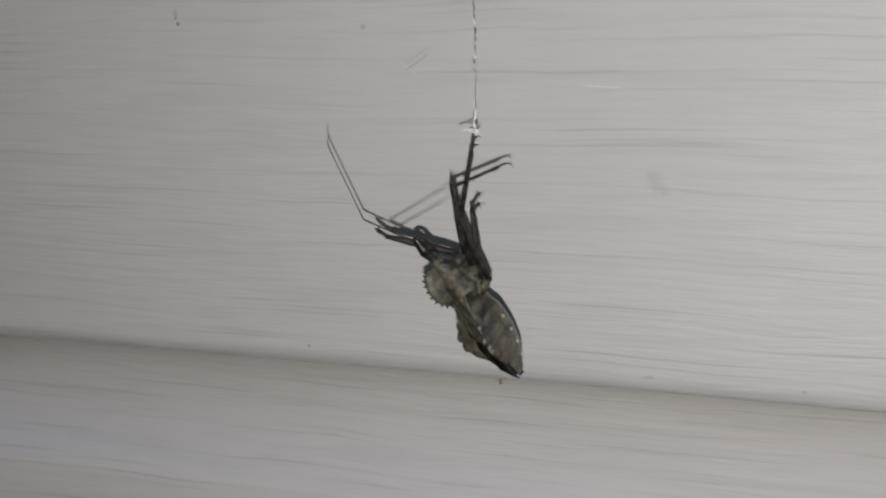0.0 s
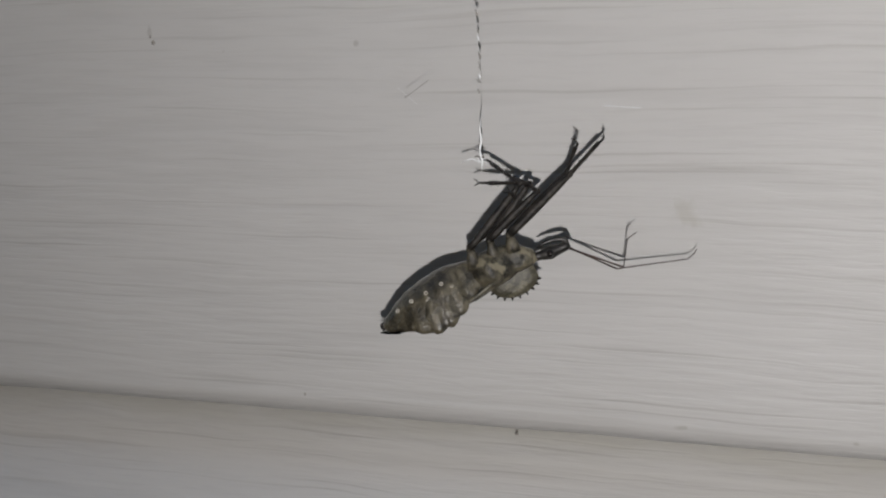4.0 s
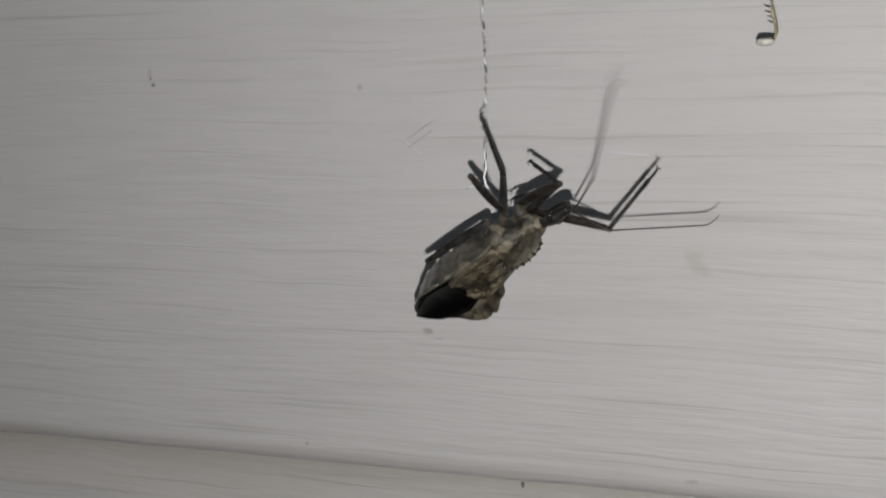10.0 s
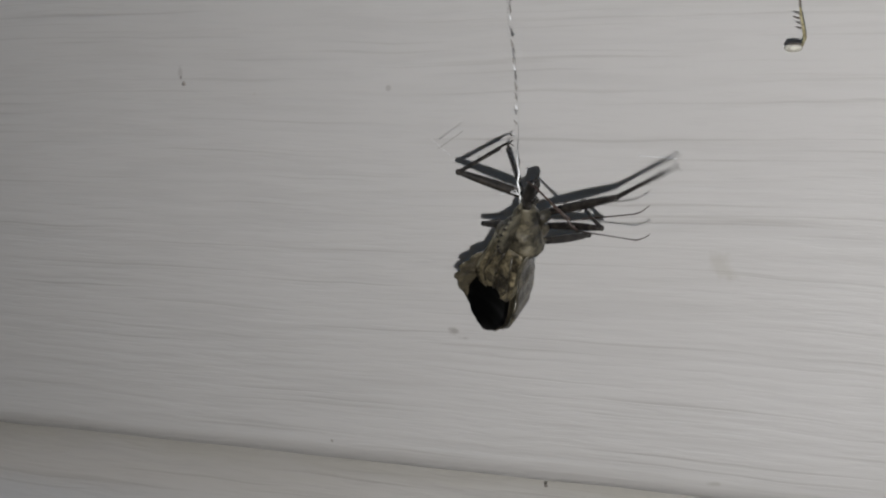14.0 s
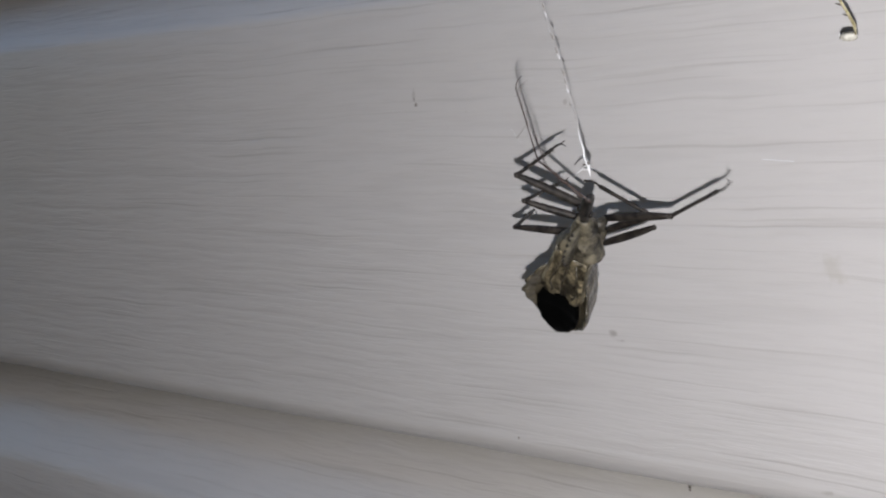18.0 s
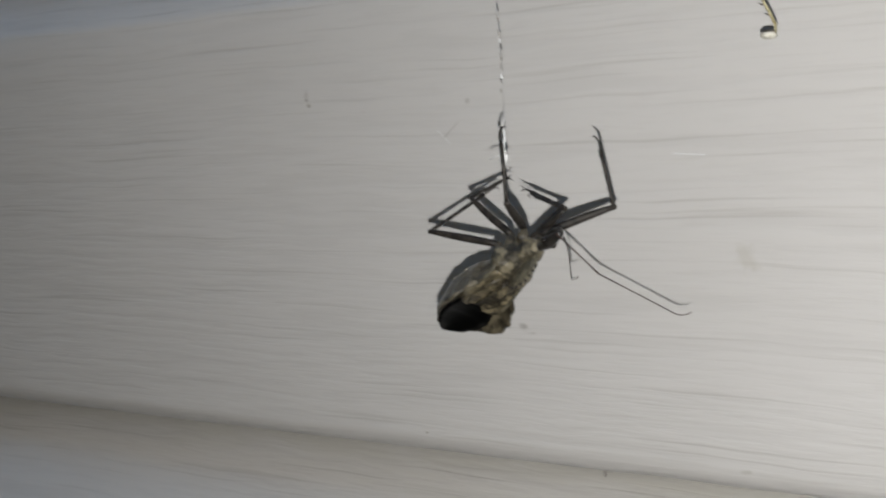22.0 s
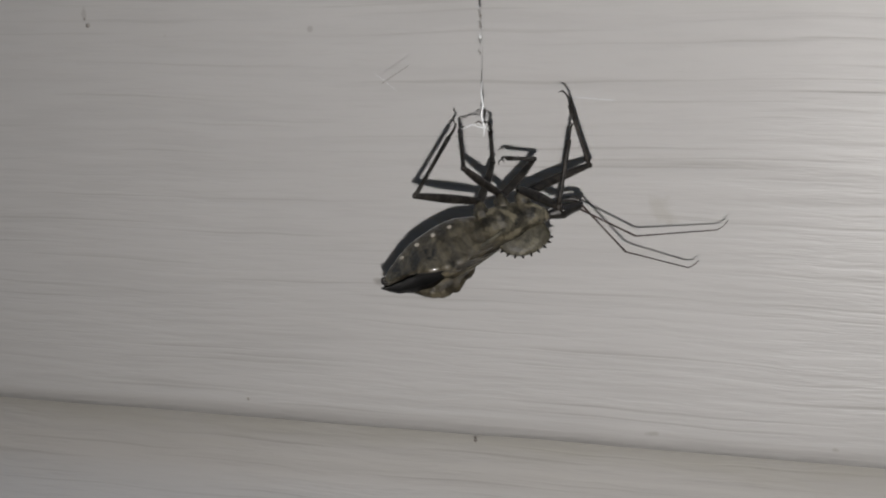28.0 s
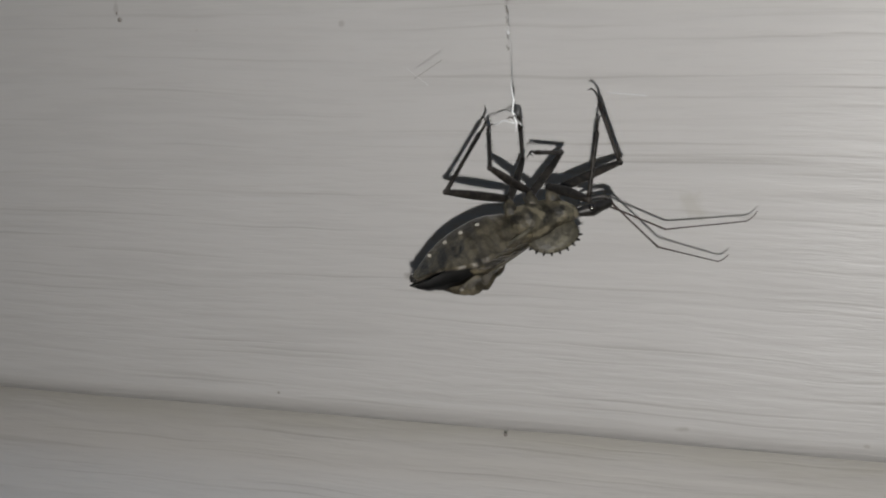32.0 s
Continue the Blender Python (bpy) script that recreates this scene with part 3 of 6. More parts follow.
FLECKS = [(0.0095, 0.0, 0.9, 0), (0.0116, 0.3, 0.8, 1), (0.0128, 0.4, 1.3, 0), (0.0142, 0.4, 1.4, 0), (0.0168, 0.2, 1.0, 1), (0.0178, 0.2, 1.1, 0),
          (0.0200, 0.0, 1.3, 0), (0.0236, -0.2, 1.0, 1), (0.0246, -0.2, 1.4, 0), (0.0268, -0.4, 1.3, 0), (0.0300, -0.1, 1.0, 0), (0.0322, 0.1, 0.9, 1),
          (0.0345, 0.2, 1.2, 0), (0.0392, 0.0, 1.2, 0), (0.0440, 0.2, 1.0, 0)]
for z, x, tall, white in FLECKS:
    bm = bmesh.new()
    x, h = x * 0.0007, tall * 0.0008
    for q in range(2):
        e = rnd.uniform(-0.00012, 0.00012)
        tube(bm, [(x + e, 0, z), (x - e * 2, e, z + h * 0.35), (x - 0.0001 + e, -e, z + h * 0.7), (x - 0.0002 - e, 0, z + h * 1.1)],
             [0.00003, 0.00011, 0.0001, 0.00003], 5)
    if white:
        part("glint", bm, silk, thread, "bright white silk fleck")
    else:
        part("knot", bm, old_silk, thread, "dusty grey fleck")


def silk_line(name, a, b, r, mat, label, bow=0.0):
    bm = bmesh.new()
    a, b = Vector(a), Vector(b)
    pts = [a + (b - a) * k / 8 + Vector((0, 0, -bow * math.sin(math.pi * k / 8))) for k in range(9)]
    tube(bm, pts, [r * (0.7 + 0.6 * abs(noise.noise((k, 1, 2)))) for k in range(9)], 5)
    return tagged(part(name, bm, mat), label, "silk")


silk_line("silk_strand", (0.0872, -0.0004, 0.0542), (0.0936, -0.0004, 0.0538), 0.00011, silk, "fine white silk strand on the siding")
silk_line("silk_strand", (0.0697, -0.0393, 0.0592), (0.0733, -0.0405, 0.0570), 0.00003, silk, "short loose pale silk strand")
silk_line("silk_strand", (0.0708, -0.0393, 0.0578), (0.0755, -0.0410, 0.0604), 0.00006, old_silk, "short loose grey silk strand")

# ---- specks on the wall ----
def speck(points, label):
    bm = bmesh.new()
    for x, z, r, tall in points:
        ball(bm, (x, -0.0001, z), r, (1, 0.35, tall), 9, 6)
    return tagged(part("dirt_speck", bm, dust_grey), label, "dirt")


speck(((0.0002, 0.0658, 0.0005, 0.9), (-0.0004, 0.0669, 0.0002, 1.6)), "small grey dirt specks on white siding")
speck(((0.0696, -0.0024, 0.00032, 1.0),), "tiny dark speck below the board's lip").location.y = 0.0022
speck(((0.0292, 0.0022, 0.00028, 1.0),), "tiny dark speck on the board's lip")

# ---- the husk that hangs on a thread of its own ----
husk = tagged(empty("insect_husk"), "pale dry insect husk hanging on a dark thread", "husk")
husk.location = (0.1167, -0.0181, 0.0713)
bm = bmesh.new()
ball(bm, (0, 0, 0), 0.00108, (1.28, 1.0, 0.60), 12, 8)
part("cap", bm, husk_white, husk, "small white dome")
bm = bmesh.new()
ball(bm, (0, 0.0001, 0.00050), 0.00092, (1.22, 1.0, 0.30), 12, 8)
part("band", bm, grime, husk, "dark band over the dome")
bm = bmesh.new()
tube(bm, [(0.0013, -0.0002, 0.0003), (0.0020, -0.0015, 0.0014), (0.0022, -0.0032, 0.0029), (0.0023, -0.0050, 0.0044), (0.0026, -0.0066, 0.0058)],
     [0.00016, 0.00027, 0.00023, 0.00019, 0.00015], 7)
part("skin_roll", bm, husk_tan, husk, "yellowish rolled skin")
bm = bmesh.new()
for y, z in ((-0.0030, 0.0027), (-0.0046, 0.0041)):
    tube(bm, [(0.0021, y, z), (0.0016, y, z + 0.0001), (0.0010, y + 0.0001, z + 0.0003)], [0.00014, 0.00016, 0.00005], 5)
tube(bm, [(0.0026, -0.0066, 0.0056), (0.0026, -0.0068, 0.0066), (0.0026, -0.0066, 0.03), (0.0026, -0.0066, 0.06)], [0.00020, 0.00018, 0.00012, 0.00008], 6)
part("hanging_thread", bm, grime, husk, "dark hanging thread")


# ---- what moves ----
def motions():
    """What moves: the bug, its legs and feelers, and the silk that it hangs by."""
    walk(bug, [
        (0.00, turned(0.08139, -0.04625, 0.02510, 0.3765, 0.3338, -0.8356, 0.2204)),
        (0.50, turned(0.08144, -0.04598, 0.02583, 0.3822, 0.3630, -0.8081, 0.2629)),
        (1.00, turned(0.07933, -0.04597, 0.02734, 0.3586, 0.3737, -0.8200, 0.2437)),
        (1.50, turned(0.07815, -0.04516, 0.02844, 0.4264, 0.2035, -0.8700, 0.1412)),
        (2.00, turned(0.07560, -0.04453, 0.02899, 0.3366, 0.0921, -0.9363, 0.0393)),
        (2.50, turned(0.07585, -0.04477, 0.03122, 0.2634, 0.1182, -0.9551, -0.0660)),
        (2.75, turned(0.07959, -0.04473, 0.03214, 0.2199, -0.2290, -0.9426, -0.1039)),
        (3.00, turned(0.08348, -0.04484, 0.03351, 0.1665, -0.5502, -0.8093, -0.1212)),
        (3.25, turned(0.08664, -0.04509, 0.03368, 0.1267, -0.8059, -0.5524, -0.1711)),
        (3.50, turned(0.08964, -0.04526, 0.03376, 0.0706, -0.9530, -0.2208, -0.1950)),
        (5.50, turned(0.08927, -0.04534, 0.03945, -0.0478, -0.9744, -0.1983, -0.0941)),
        (6.00, turned(0.08781, -0.04540, 0.03996, -0.1515, -0.9686, 0.1805, -0.0790)),
        (6.50, turned(0.08929, -0.04476, 0.03704, -0.0810, -0.9649, -0.2417, -0.0629)),
        (7.00, turned(0.08992, -0.04422, 0.03707, -0.1462, -0.9412, -0.2851, -0.1077)),
        (7.25, turned(0.08743, -0.04461, 0.03843, -0.1218, -0.9807, 0.1179, -0.0973)),
        (7.50, turned(0.08435, -0.04512, 0.03977, -0.0787, -0.8593, 0.5013, -0.0649)),
        (7.75, turned(0.08073, -0.04518, 0.04095, -0.0965, -0.5602, 0.8221, 0.0315)),
        (8.00, turned(0.07748, -0.04481, 0.04238, -0.0997, -0.1496, 0.9749, 0.1315)),
        (8.25, turned(0.08076, -0.04506, 0.04260, -0.1104, -0.5310, 0.8401, 0.0043)),
        (8.50, turned(0.08447, -0.04537, 0.04275, -0.1102, -0.8227, 0.5493, -0.0968)),
        (9.00, turned(0.08918, -0.04509, 0.04393, -0.3502, -0.8706, 0.3265, -0.1130)),
        (9.50, turned(0.08534, -0.04509, 0.04760, -0.4233, -0.7112, 0.5525, -0.0988)),
        (10.00, turned(0.09076, -0.04554, 0.04639, -0.2978, -0.9139, 0.1337, -0.2413)),
        (10.50, turned(0.08917, -0.04539, 0.04831, -0.3534, -0.8367, 0.2588, -0.3288)),
        (11.00, turned(0.08767, -0.04537, 0.04872, -0.3803, -0.7679, 0.4158, -0.3046)),
        (11.50, turned(0.08282, -0.04535, 0.05065, -0.4248, -0.6805, 0.5435, -0.2471)),
        (12.00, turned(0.08407, -0.04549, 0.04985, -0.5001, -0.6558, 0.5196, -0.2235)),
        (12.50, turned(0.08520, -0.04538, 0.04909, -0.5203, -0.6318, 0.5503, -0.1651)),
        (13.00, turned(0.08457, -0.04532, 0.04783, -0.5282, -0.6292, 0.5543, -0.1333)),
        (13.50, turned(0.08542, -0.04520, 0.04906, -0.5351, -0.6134, 0.5567, -0.1661)),
        (14.00, turned(0.08627, -0.04533, 0.04801, -0.5529, -0.6435, 0.5026, -0.1662)),
        (14.50, turned(0.08852, -0.04513, 0.04821, -0.5801, -0.5998, 0.5294, -0.1533)),
        (15.00, turned(0.09154, -0.04569, 0.04592, -0.4737, -0.7579, 0.4085, -0.1853)),
        (15.50, turned(0.08781, -0.04564, 0.04508, -0.4656, -0.7675, 0.3850, -0.2145)),
        (17.50, turned(0.08963, -0.04544, 0.04329, -0.4246, -0.7668, 0.4234, -0.2291)),
        (18.00, turned(0.09063, -0.04555, 0.04353, -0.4118, -0.7960, 0.3780, -0.2320)),
        (18.50, turned(0.08898, -0.04565, 0.04186, -0.4168, -0.8100, 0.3713, -0.1799)),
        (19.00, turned(0.09278, -0.04547, 0.04058, -0.3640, -0.9035, 0.0690, -0.2155)),
        (20.00, turned(0.09292, -0.04583, 0.03971, -0.2908, -0.9266, 0.0625, -0.2300)),
        (21.00, turned(0.09159, -0.04563, 0.03974, -0.3175, -0.9173, 0.0613, -0.2325)),
        (22.00, turned(0.09151, -0.04562, 0.03987, -0.2732, -0.9283, 0.1107, -0.2267)),
        (22.50, turned(0.09260, -0.04527, 0.03975, -0.2722, -0.9363, 0.0560, -0.2145)),
        (23.00, turned(0.09400, -0.04499, 0.03950, -0.2491, -0.9476, -0.0459, -0.1948)),
        (24.00, turned(0.09427, -0.04508, 0.03971, -0.2610, -0.9302, -0.1241, -0.2263)),
        (26.50, turned(0.09231, -0.04373, 0.03967, -0.2012, -0.9258, -0.2371, -0.2148)),
        (28.00, turned(0.09231, -0.04373, 0.03967, -0.2012, -0.9258, -0.2371, -0.2148)),
        (32.00, turned(0.09191, -0.04373, 0.03938, -0.2062, -0.9301, -0.2155, -0.2144)),
    ])
    walk(thread, [
        (0.00, pose(0.08550, -0.04500, 0.04819, 0, -0.34, 0)),
        (0.50, pose(0.08500, -0.04500, 0.04738, 0, 0.52, 0)),
        (1.00, pose(0.08440, -0.04500, 0.04946, 0, -0.81, 0)),
        (1.50, pose(0.08307, -0.04500, 0.04977, 0, -1.03, 0)),
        (2.00, pose(0.08207, -0.04500, 0.05045, 0, 1.68, 0)),
        (2.50, pose(0.08193, -0.04500, 0.05100, 0, 3.76, 0)),
        (3.00, pose(0.08359, -0.04500, 0.04948, 0, 0.75, 0)),
        (3.50, pose(0.08546, -0.04500, 0.04903, 0, 0.05, 0)),
        (5.50, pose(0.08323, -0.04500, 0.04954, 0, 0.74, 0)),
        (6.00, pose(0.08356, -0.04500, 0.04919, 0, 3.01, 0)),
        (6.50, pose(0.08348, -0.04500, 0.05059, 0, 1.03, 0)),
        (7.00, pose(0.08420, -0.04500, 0.04978, 0, -1.31, 0)),
        (7.50, pose(0.08428, -0.04500, 0.05025, 0, -0.81, 0)),
        (8.00, pose(0.08474, -0.04500, 0.04989, 0, -1.13, 0)),
        (8.50, pose(0.08457, -0.04500, 0.04995, 0, -1.71, 0)),
        (9.00, pose(0.08440, -0.04500, 0.04960, 0, 1.66, 0)),
        (9.50, pose(0.08436, -0.04500, 0.05210, 0, 0.63, 0)),
        (10.00, pose(0.08506, -0.04500, 0.05264, 0, 1.20, 0)),
        (10.50, pose(0.08453, -0.04500, 0.05145, 0, 4.56, 0)),
        (11.00, pose(0.08531, -0.04500, 0.06008, 0, 2.12, 0)),
        (11.50, pose(0.08334, -0.04500, 0.05857, 0, 4.96, 0)),
        (12.00, pose(0.08268, -0.04500, 0.05508, 0, 4.79, 0)),
        (12.50, pose(0.08420, -0.04500, 0.05830, 0, 1.78, 0)),
        (13.00, pose(0.08426, -0.04500, 0.05860, 0, 1.59, 0)),
        (13.50, pose(0.08434, -0.04500, 0.05890, 0, 0.90, 0)),
        (14.00, pose(0.08580, -0.04500, 0.05212, 0, -1.82, 0)),
        (14.50, pose(0.08609, -0.04500, 0.05736, 0, -0.77, 0)),
        (15.00, pose(0.08909, -0.04500, 0.05575, 0, -15.22, 0)),
        (15.50, pose(0.08626, -0.04500, 0.05466, 0, -5.06, 0)),
        (17.50, pose(0.08677, -0.04500, 0.05738, 0, -4.82, 0)),
        (18.00, pose(0.09154, -0.04500, 0.05304, 0, -19.73, 0)),
        (18.50, pose(0.09112, -0.04500, 0.05006, 0, -14.21, 0)),
        (19.00, pose(0.08723, -0.04500, 0.05117, 0, -8.65, 0)),
        (20.00, pose(0.08956, -0.04500, 0.04997, 0, -7.82, 0)),
        (21.00, pose(0.08772, -0.04500, 0.04860, 0, -3.51, 0)),
        (22.00, pose(0.08780, -0.04500, 0.05461, 0, -1.14, 0)),
        (23.00, pose(0.08851, -0.04500, 0.05132, 0, -3.19, 0)),
        (24.00, pose(0.08823, -0.04500, 0.05228, 0, 6.23, 0)),
        (30.00, pose(0.08718, -0.04500, 0.05231, 0, -4.84, 0)),
        (32.00, pose(0.08718, -0.04500, 0.05231, 0, -4.84, 0)),
    ])
    walk(limbs["L1"][0], jointed((0.00127, 0.00138, -0.00424), [
        (0.00, 0.8754, -0.1847, 0.4467, 0.0000), (0.50, 0.8372, -0.4217, 0.3150, 0.1487), (1.00, 0.7247, -0.5717, 0.3449, 0.1701),
        (1.50, 0.8293, -0.4032, 0.3762, 0.0898), (2.00, 0.6770, -0.4229, 0.6017, -0.0274), (2.50, 0.8623, -0.3034, 0.4051, -0.0183),
        (2.75, 0.6503, -0.4800, 0.5888, 0.0046), (3.00, 0.7084, -0.2317, 0.6207, -0.2434), (3.25, 0.5073, -0.2857, 0.7921, -0.1831),
        (3.50, 0.5176, -0.2822, 0.7855, -0.1886), (5.50, 0.5249, -0.3173, 0.7783, -0.1341), (5.75, 0.6299, -0.0433, 0.6171, -0.4697),
        (6.00, 0.5933, 0.2404, 0.3171, -0.6997), (6.25, 0.6937, -0.2273, 0.4503, -0.5141), (6.50, 0.5992, -0.6312, 0.4569, -0.1841),
        (7.00, 0.4178, -0.4877, 0.6366, -0.4270), (7.25, 0.6517, -0.6368, 0.3855, -0.1458), (7.50, 0.8556, -0.4349, 0.2307, -0.1596),
        (7.75, 0.6481, -0.7168, 0.2510, -0.0552), (7.88, 0.2489, -0.8362, 0.4487, -0.1936), (8.00, -0.2081, -0.7617, 0.5423, -0.2871),
        (8.25, 0.3626, -0.8239, 0.4279, -0.0806), (8.50, 0.3796, -0.8108, 0.4320, -0.1091), (8.75, 0.5184, -0.5387, 0.4472, -0.4910),
        (9.00, 0.5331, -0.1377, 0.3553, -0.7554), (9.25, 0.3551, -0.0878, 0.6912, -0.6233), (9.50, 0.1187, -0.0234, 0.9134, -0.3887),
        (9.75, 0.5246, -0.1968, 0.7503, -0.3510), (10.00, 0.8135, -0.3264, 0.4200, -0.2351), (10.25, 0.5797, -0.2103, 0.7085, -0.3432),
        (10.50, 0.2514, -0.0599, 0.8814, -0.3953), (10.75, 0.6400, -0.2647, 0.6802, -0.2403), (11.00, 0.8638, -0.4014, 0.3038, -0.0234),
        (11.50, 0.9083, -0.2457, 0.3263, -0.0898), (12.00, 0.9184, -0.3489, 0.1862, -0.0158), (12.50, 0.9290, -0.2444, 0.2695, -0.0688),
        (13.00, 0.9144, -0.3495, 0.2033, -0.0199), (13.50, 0.9413, -0.2251, 0.2435, -0.0635), (14.00, 0.9093, -0.3922, 0.1389, 0.0070),
        (14.50, 0.9524, -0.2397, 0.1849, -0.0358), (15.00, 0.8807, -0.4233, 0.2126, -0.0045), (15.50, 0.8879, -0.3835, 0.2519, -0.0330),
        (17.50, 0.9085, -0.2970, 0.2848, -0.0726), (18.00, 0.8331, -0.5109, 0.2103, 0.0249), (18.50, 0.6673, -0.7105, 0.2127, 0.0688),
        (19.00, 0.3354, -0.8793, -0.0212, 0.3375), (19.50, 0.6110, -0.7550, 0.1441, 0.1893), (20.00, 0.8007, -0.5245, 0.2891, 0.0145),
        (21.00, 0.8111, -0.5288, 0.2460, 0.0445), (22.00, 0.8253, -0.4462, 0.3434, -0.0433), (22.50, 0.7302, -0.5591, 0.3923, -0.0178),
        (23.00, 0.8747, -0.3321, 0.3379, -0.1016), (24.00, 0.9396, -0.2708, 0.1942, -0.0782), (26.50, 0.8985, -0.4344, 0.0633, -0.0033),
        (28.00, 0.8985, -0.4344, 0.0633, -0.0033), (32.00, 0.8891, -0.4480, 0.0921, -0.0162),
    ]))
    walk(limbs["L1"][1], jointed((0.0, 0.0, 0.0118), [
        (0.00, 0.7729, 0.6262, 0.1022, -0.0000), (0.50, 0.5974, 0.7835, 0.1680, 0.0326), (1.00, 0.6251, 0.6715, 0.3091, 0.2506),
        (1.25, 0.3596, 0.8513, 0.3644, 0.1147), (1.50, 0.0494, 0.9252, 0.3745, -0.0353), (2.00, -0.0365, 0.7898, 0.3453, 0.5055),
        (2.50, 0.1093, 0.9110, 0.3172, 0.2397), (2.75, -0.0123, 0.8799, 0.3484, 0.3228), (3.00, -0.0565, 0.8699, 0.3605, 0.3318),
        (3.25, 0.3213, 0.7323, 0.1431, 0.5831), (3.50, 0.6106, 0.5378, -0.1328, 0.5660), (4.50, 0.5987, 0.3128, 0.1188, 0.7277),
        (5.50, 0.5029, 0.0440, 0.3538, 0.7874), (6.00, 0.5967, 0.3884, 0.1858, 0.6772), (6.50, 0.3740, 0.3086, 0.5456, 0.6835),
        (7.00, 0.2424, -0.0908, 0.3793, 0.8883), (7.12, 0.1834, -0.1784, -0.0391, 0.9659), (7.25, 0.0891, -0.2317, -0.4500, 0.8578),
        (7.50, -0.2029, 0.3320, -0.4212, 0.8193), (7.75, -0.3010, 0.4513, -0.3075, 0.7818), (7.88, -0.2127, -0.0009, -0.2593, 0.9421),
        (8.00, -0.0733, -0.4529, -0.1488, 0.8760), (8.12, 0.0750, -0.2263, 0.2236, 0.9451), (8.25, 0.2070, 0.0494, 0.5475, 0.8093),
        (8.50, 0.1366, 0.0015, 0.7029, 0.6980), (9.00, 0.2078, 0.1015, 0.8039, 0.5480), (9.25, 0.0525, -0.0867, 0.6208, 0.7774),
        (9.50, -0.1105, -0.2624, 0.3473, 0.8935), (9.75, 0.0382, -0.2598, 0.7366, 0.6233), (10.00, 0.1775, -0.1932, 0.9442, 0.1994),
        (10.50, 0.5985, -0.0494, 0.7966, 0.0685), (11.00, 0.2779, -0.1529, 0.9351, 0.1581), (11.50, 0.1932, -0.1482, 0.9669, 0.0764),
        (12.00, 0.1380, -0.1728, 0.9575, 0.1851), (12.50, 0.1781, -0.1737, 0.9257, 0.2851), (13.00, 0.1861, -0.1740, 0.9166, 0.3080),
        (13.50, 0.2384, -0.1499, 0.9199, 0.2730), (14.00, 0.2052, -0.1793, 0.8892, 0.3676), (14.50, 0.2161, -0.1768, 0.8799, 0.3845),
        (15.00, 0.2185, -0.1737, 0.8855, 0.3715), (15.50, 0.2908, -0.1417, 0.8666, 0.3800), (17.50, 0.3523, -0.0961, 0.8740, 0.3207),
        (18.00, 0.2545, -0.1747, 0.8463, 0.4342), (18.50, 0.2409, -0.1672, 0.8862, 0.3586), (18.75, 0.4689, -0.0864, 0.7024, 0.5286),
        (19.00, 0.6401, 0.0048, 0.4334, 0.6344), (20.00, 0.4592, -0.1605, 0.6633, 0.5688), (21.00, 0.5101, -0.1344, 0.5754, 0.6250),
        (22.00, 0.5537, -0.0706, 0.5628, 0.6096), (22.50, 0.4073, -0.0076, 0.8441, 0.3486), (23.00, 0.3050, -0.0149, 0.9117, 0.2749),
        (24.00, 0.4036, -0.0594, 0.7612, 0.5042), (26.50, 0.4040, -0.0759, 0.7346, 0.5398), (28.00, 0.4040, -0.0759, 0.7346, 0.5398),
        (32.00, 0.4064, -0.0820, 0.7196, 0.5570),
    ]))
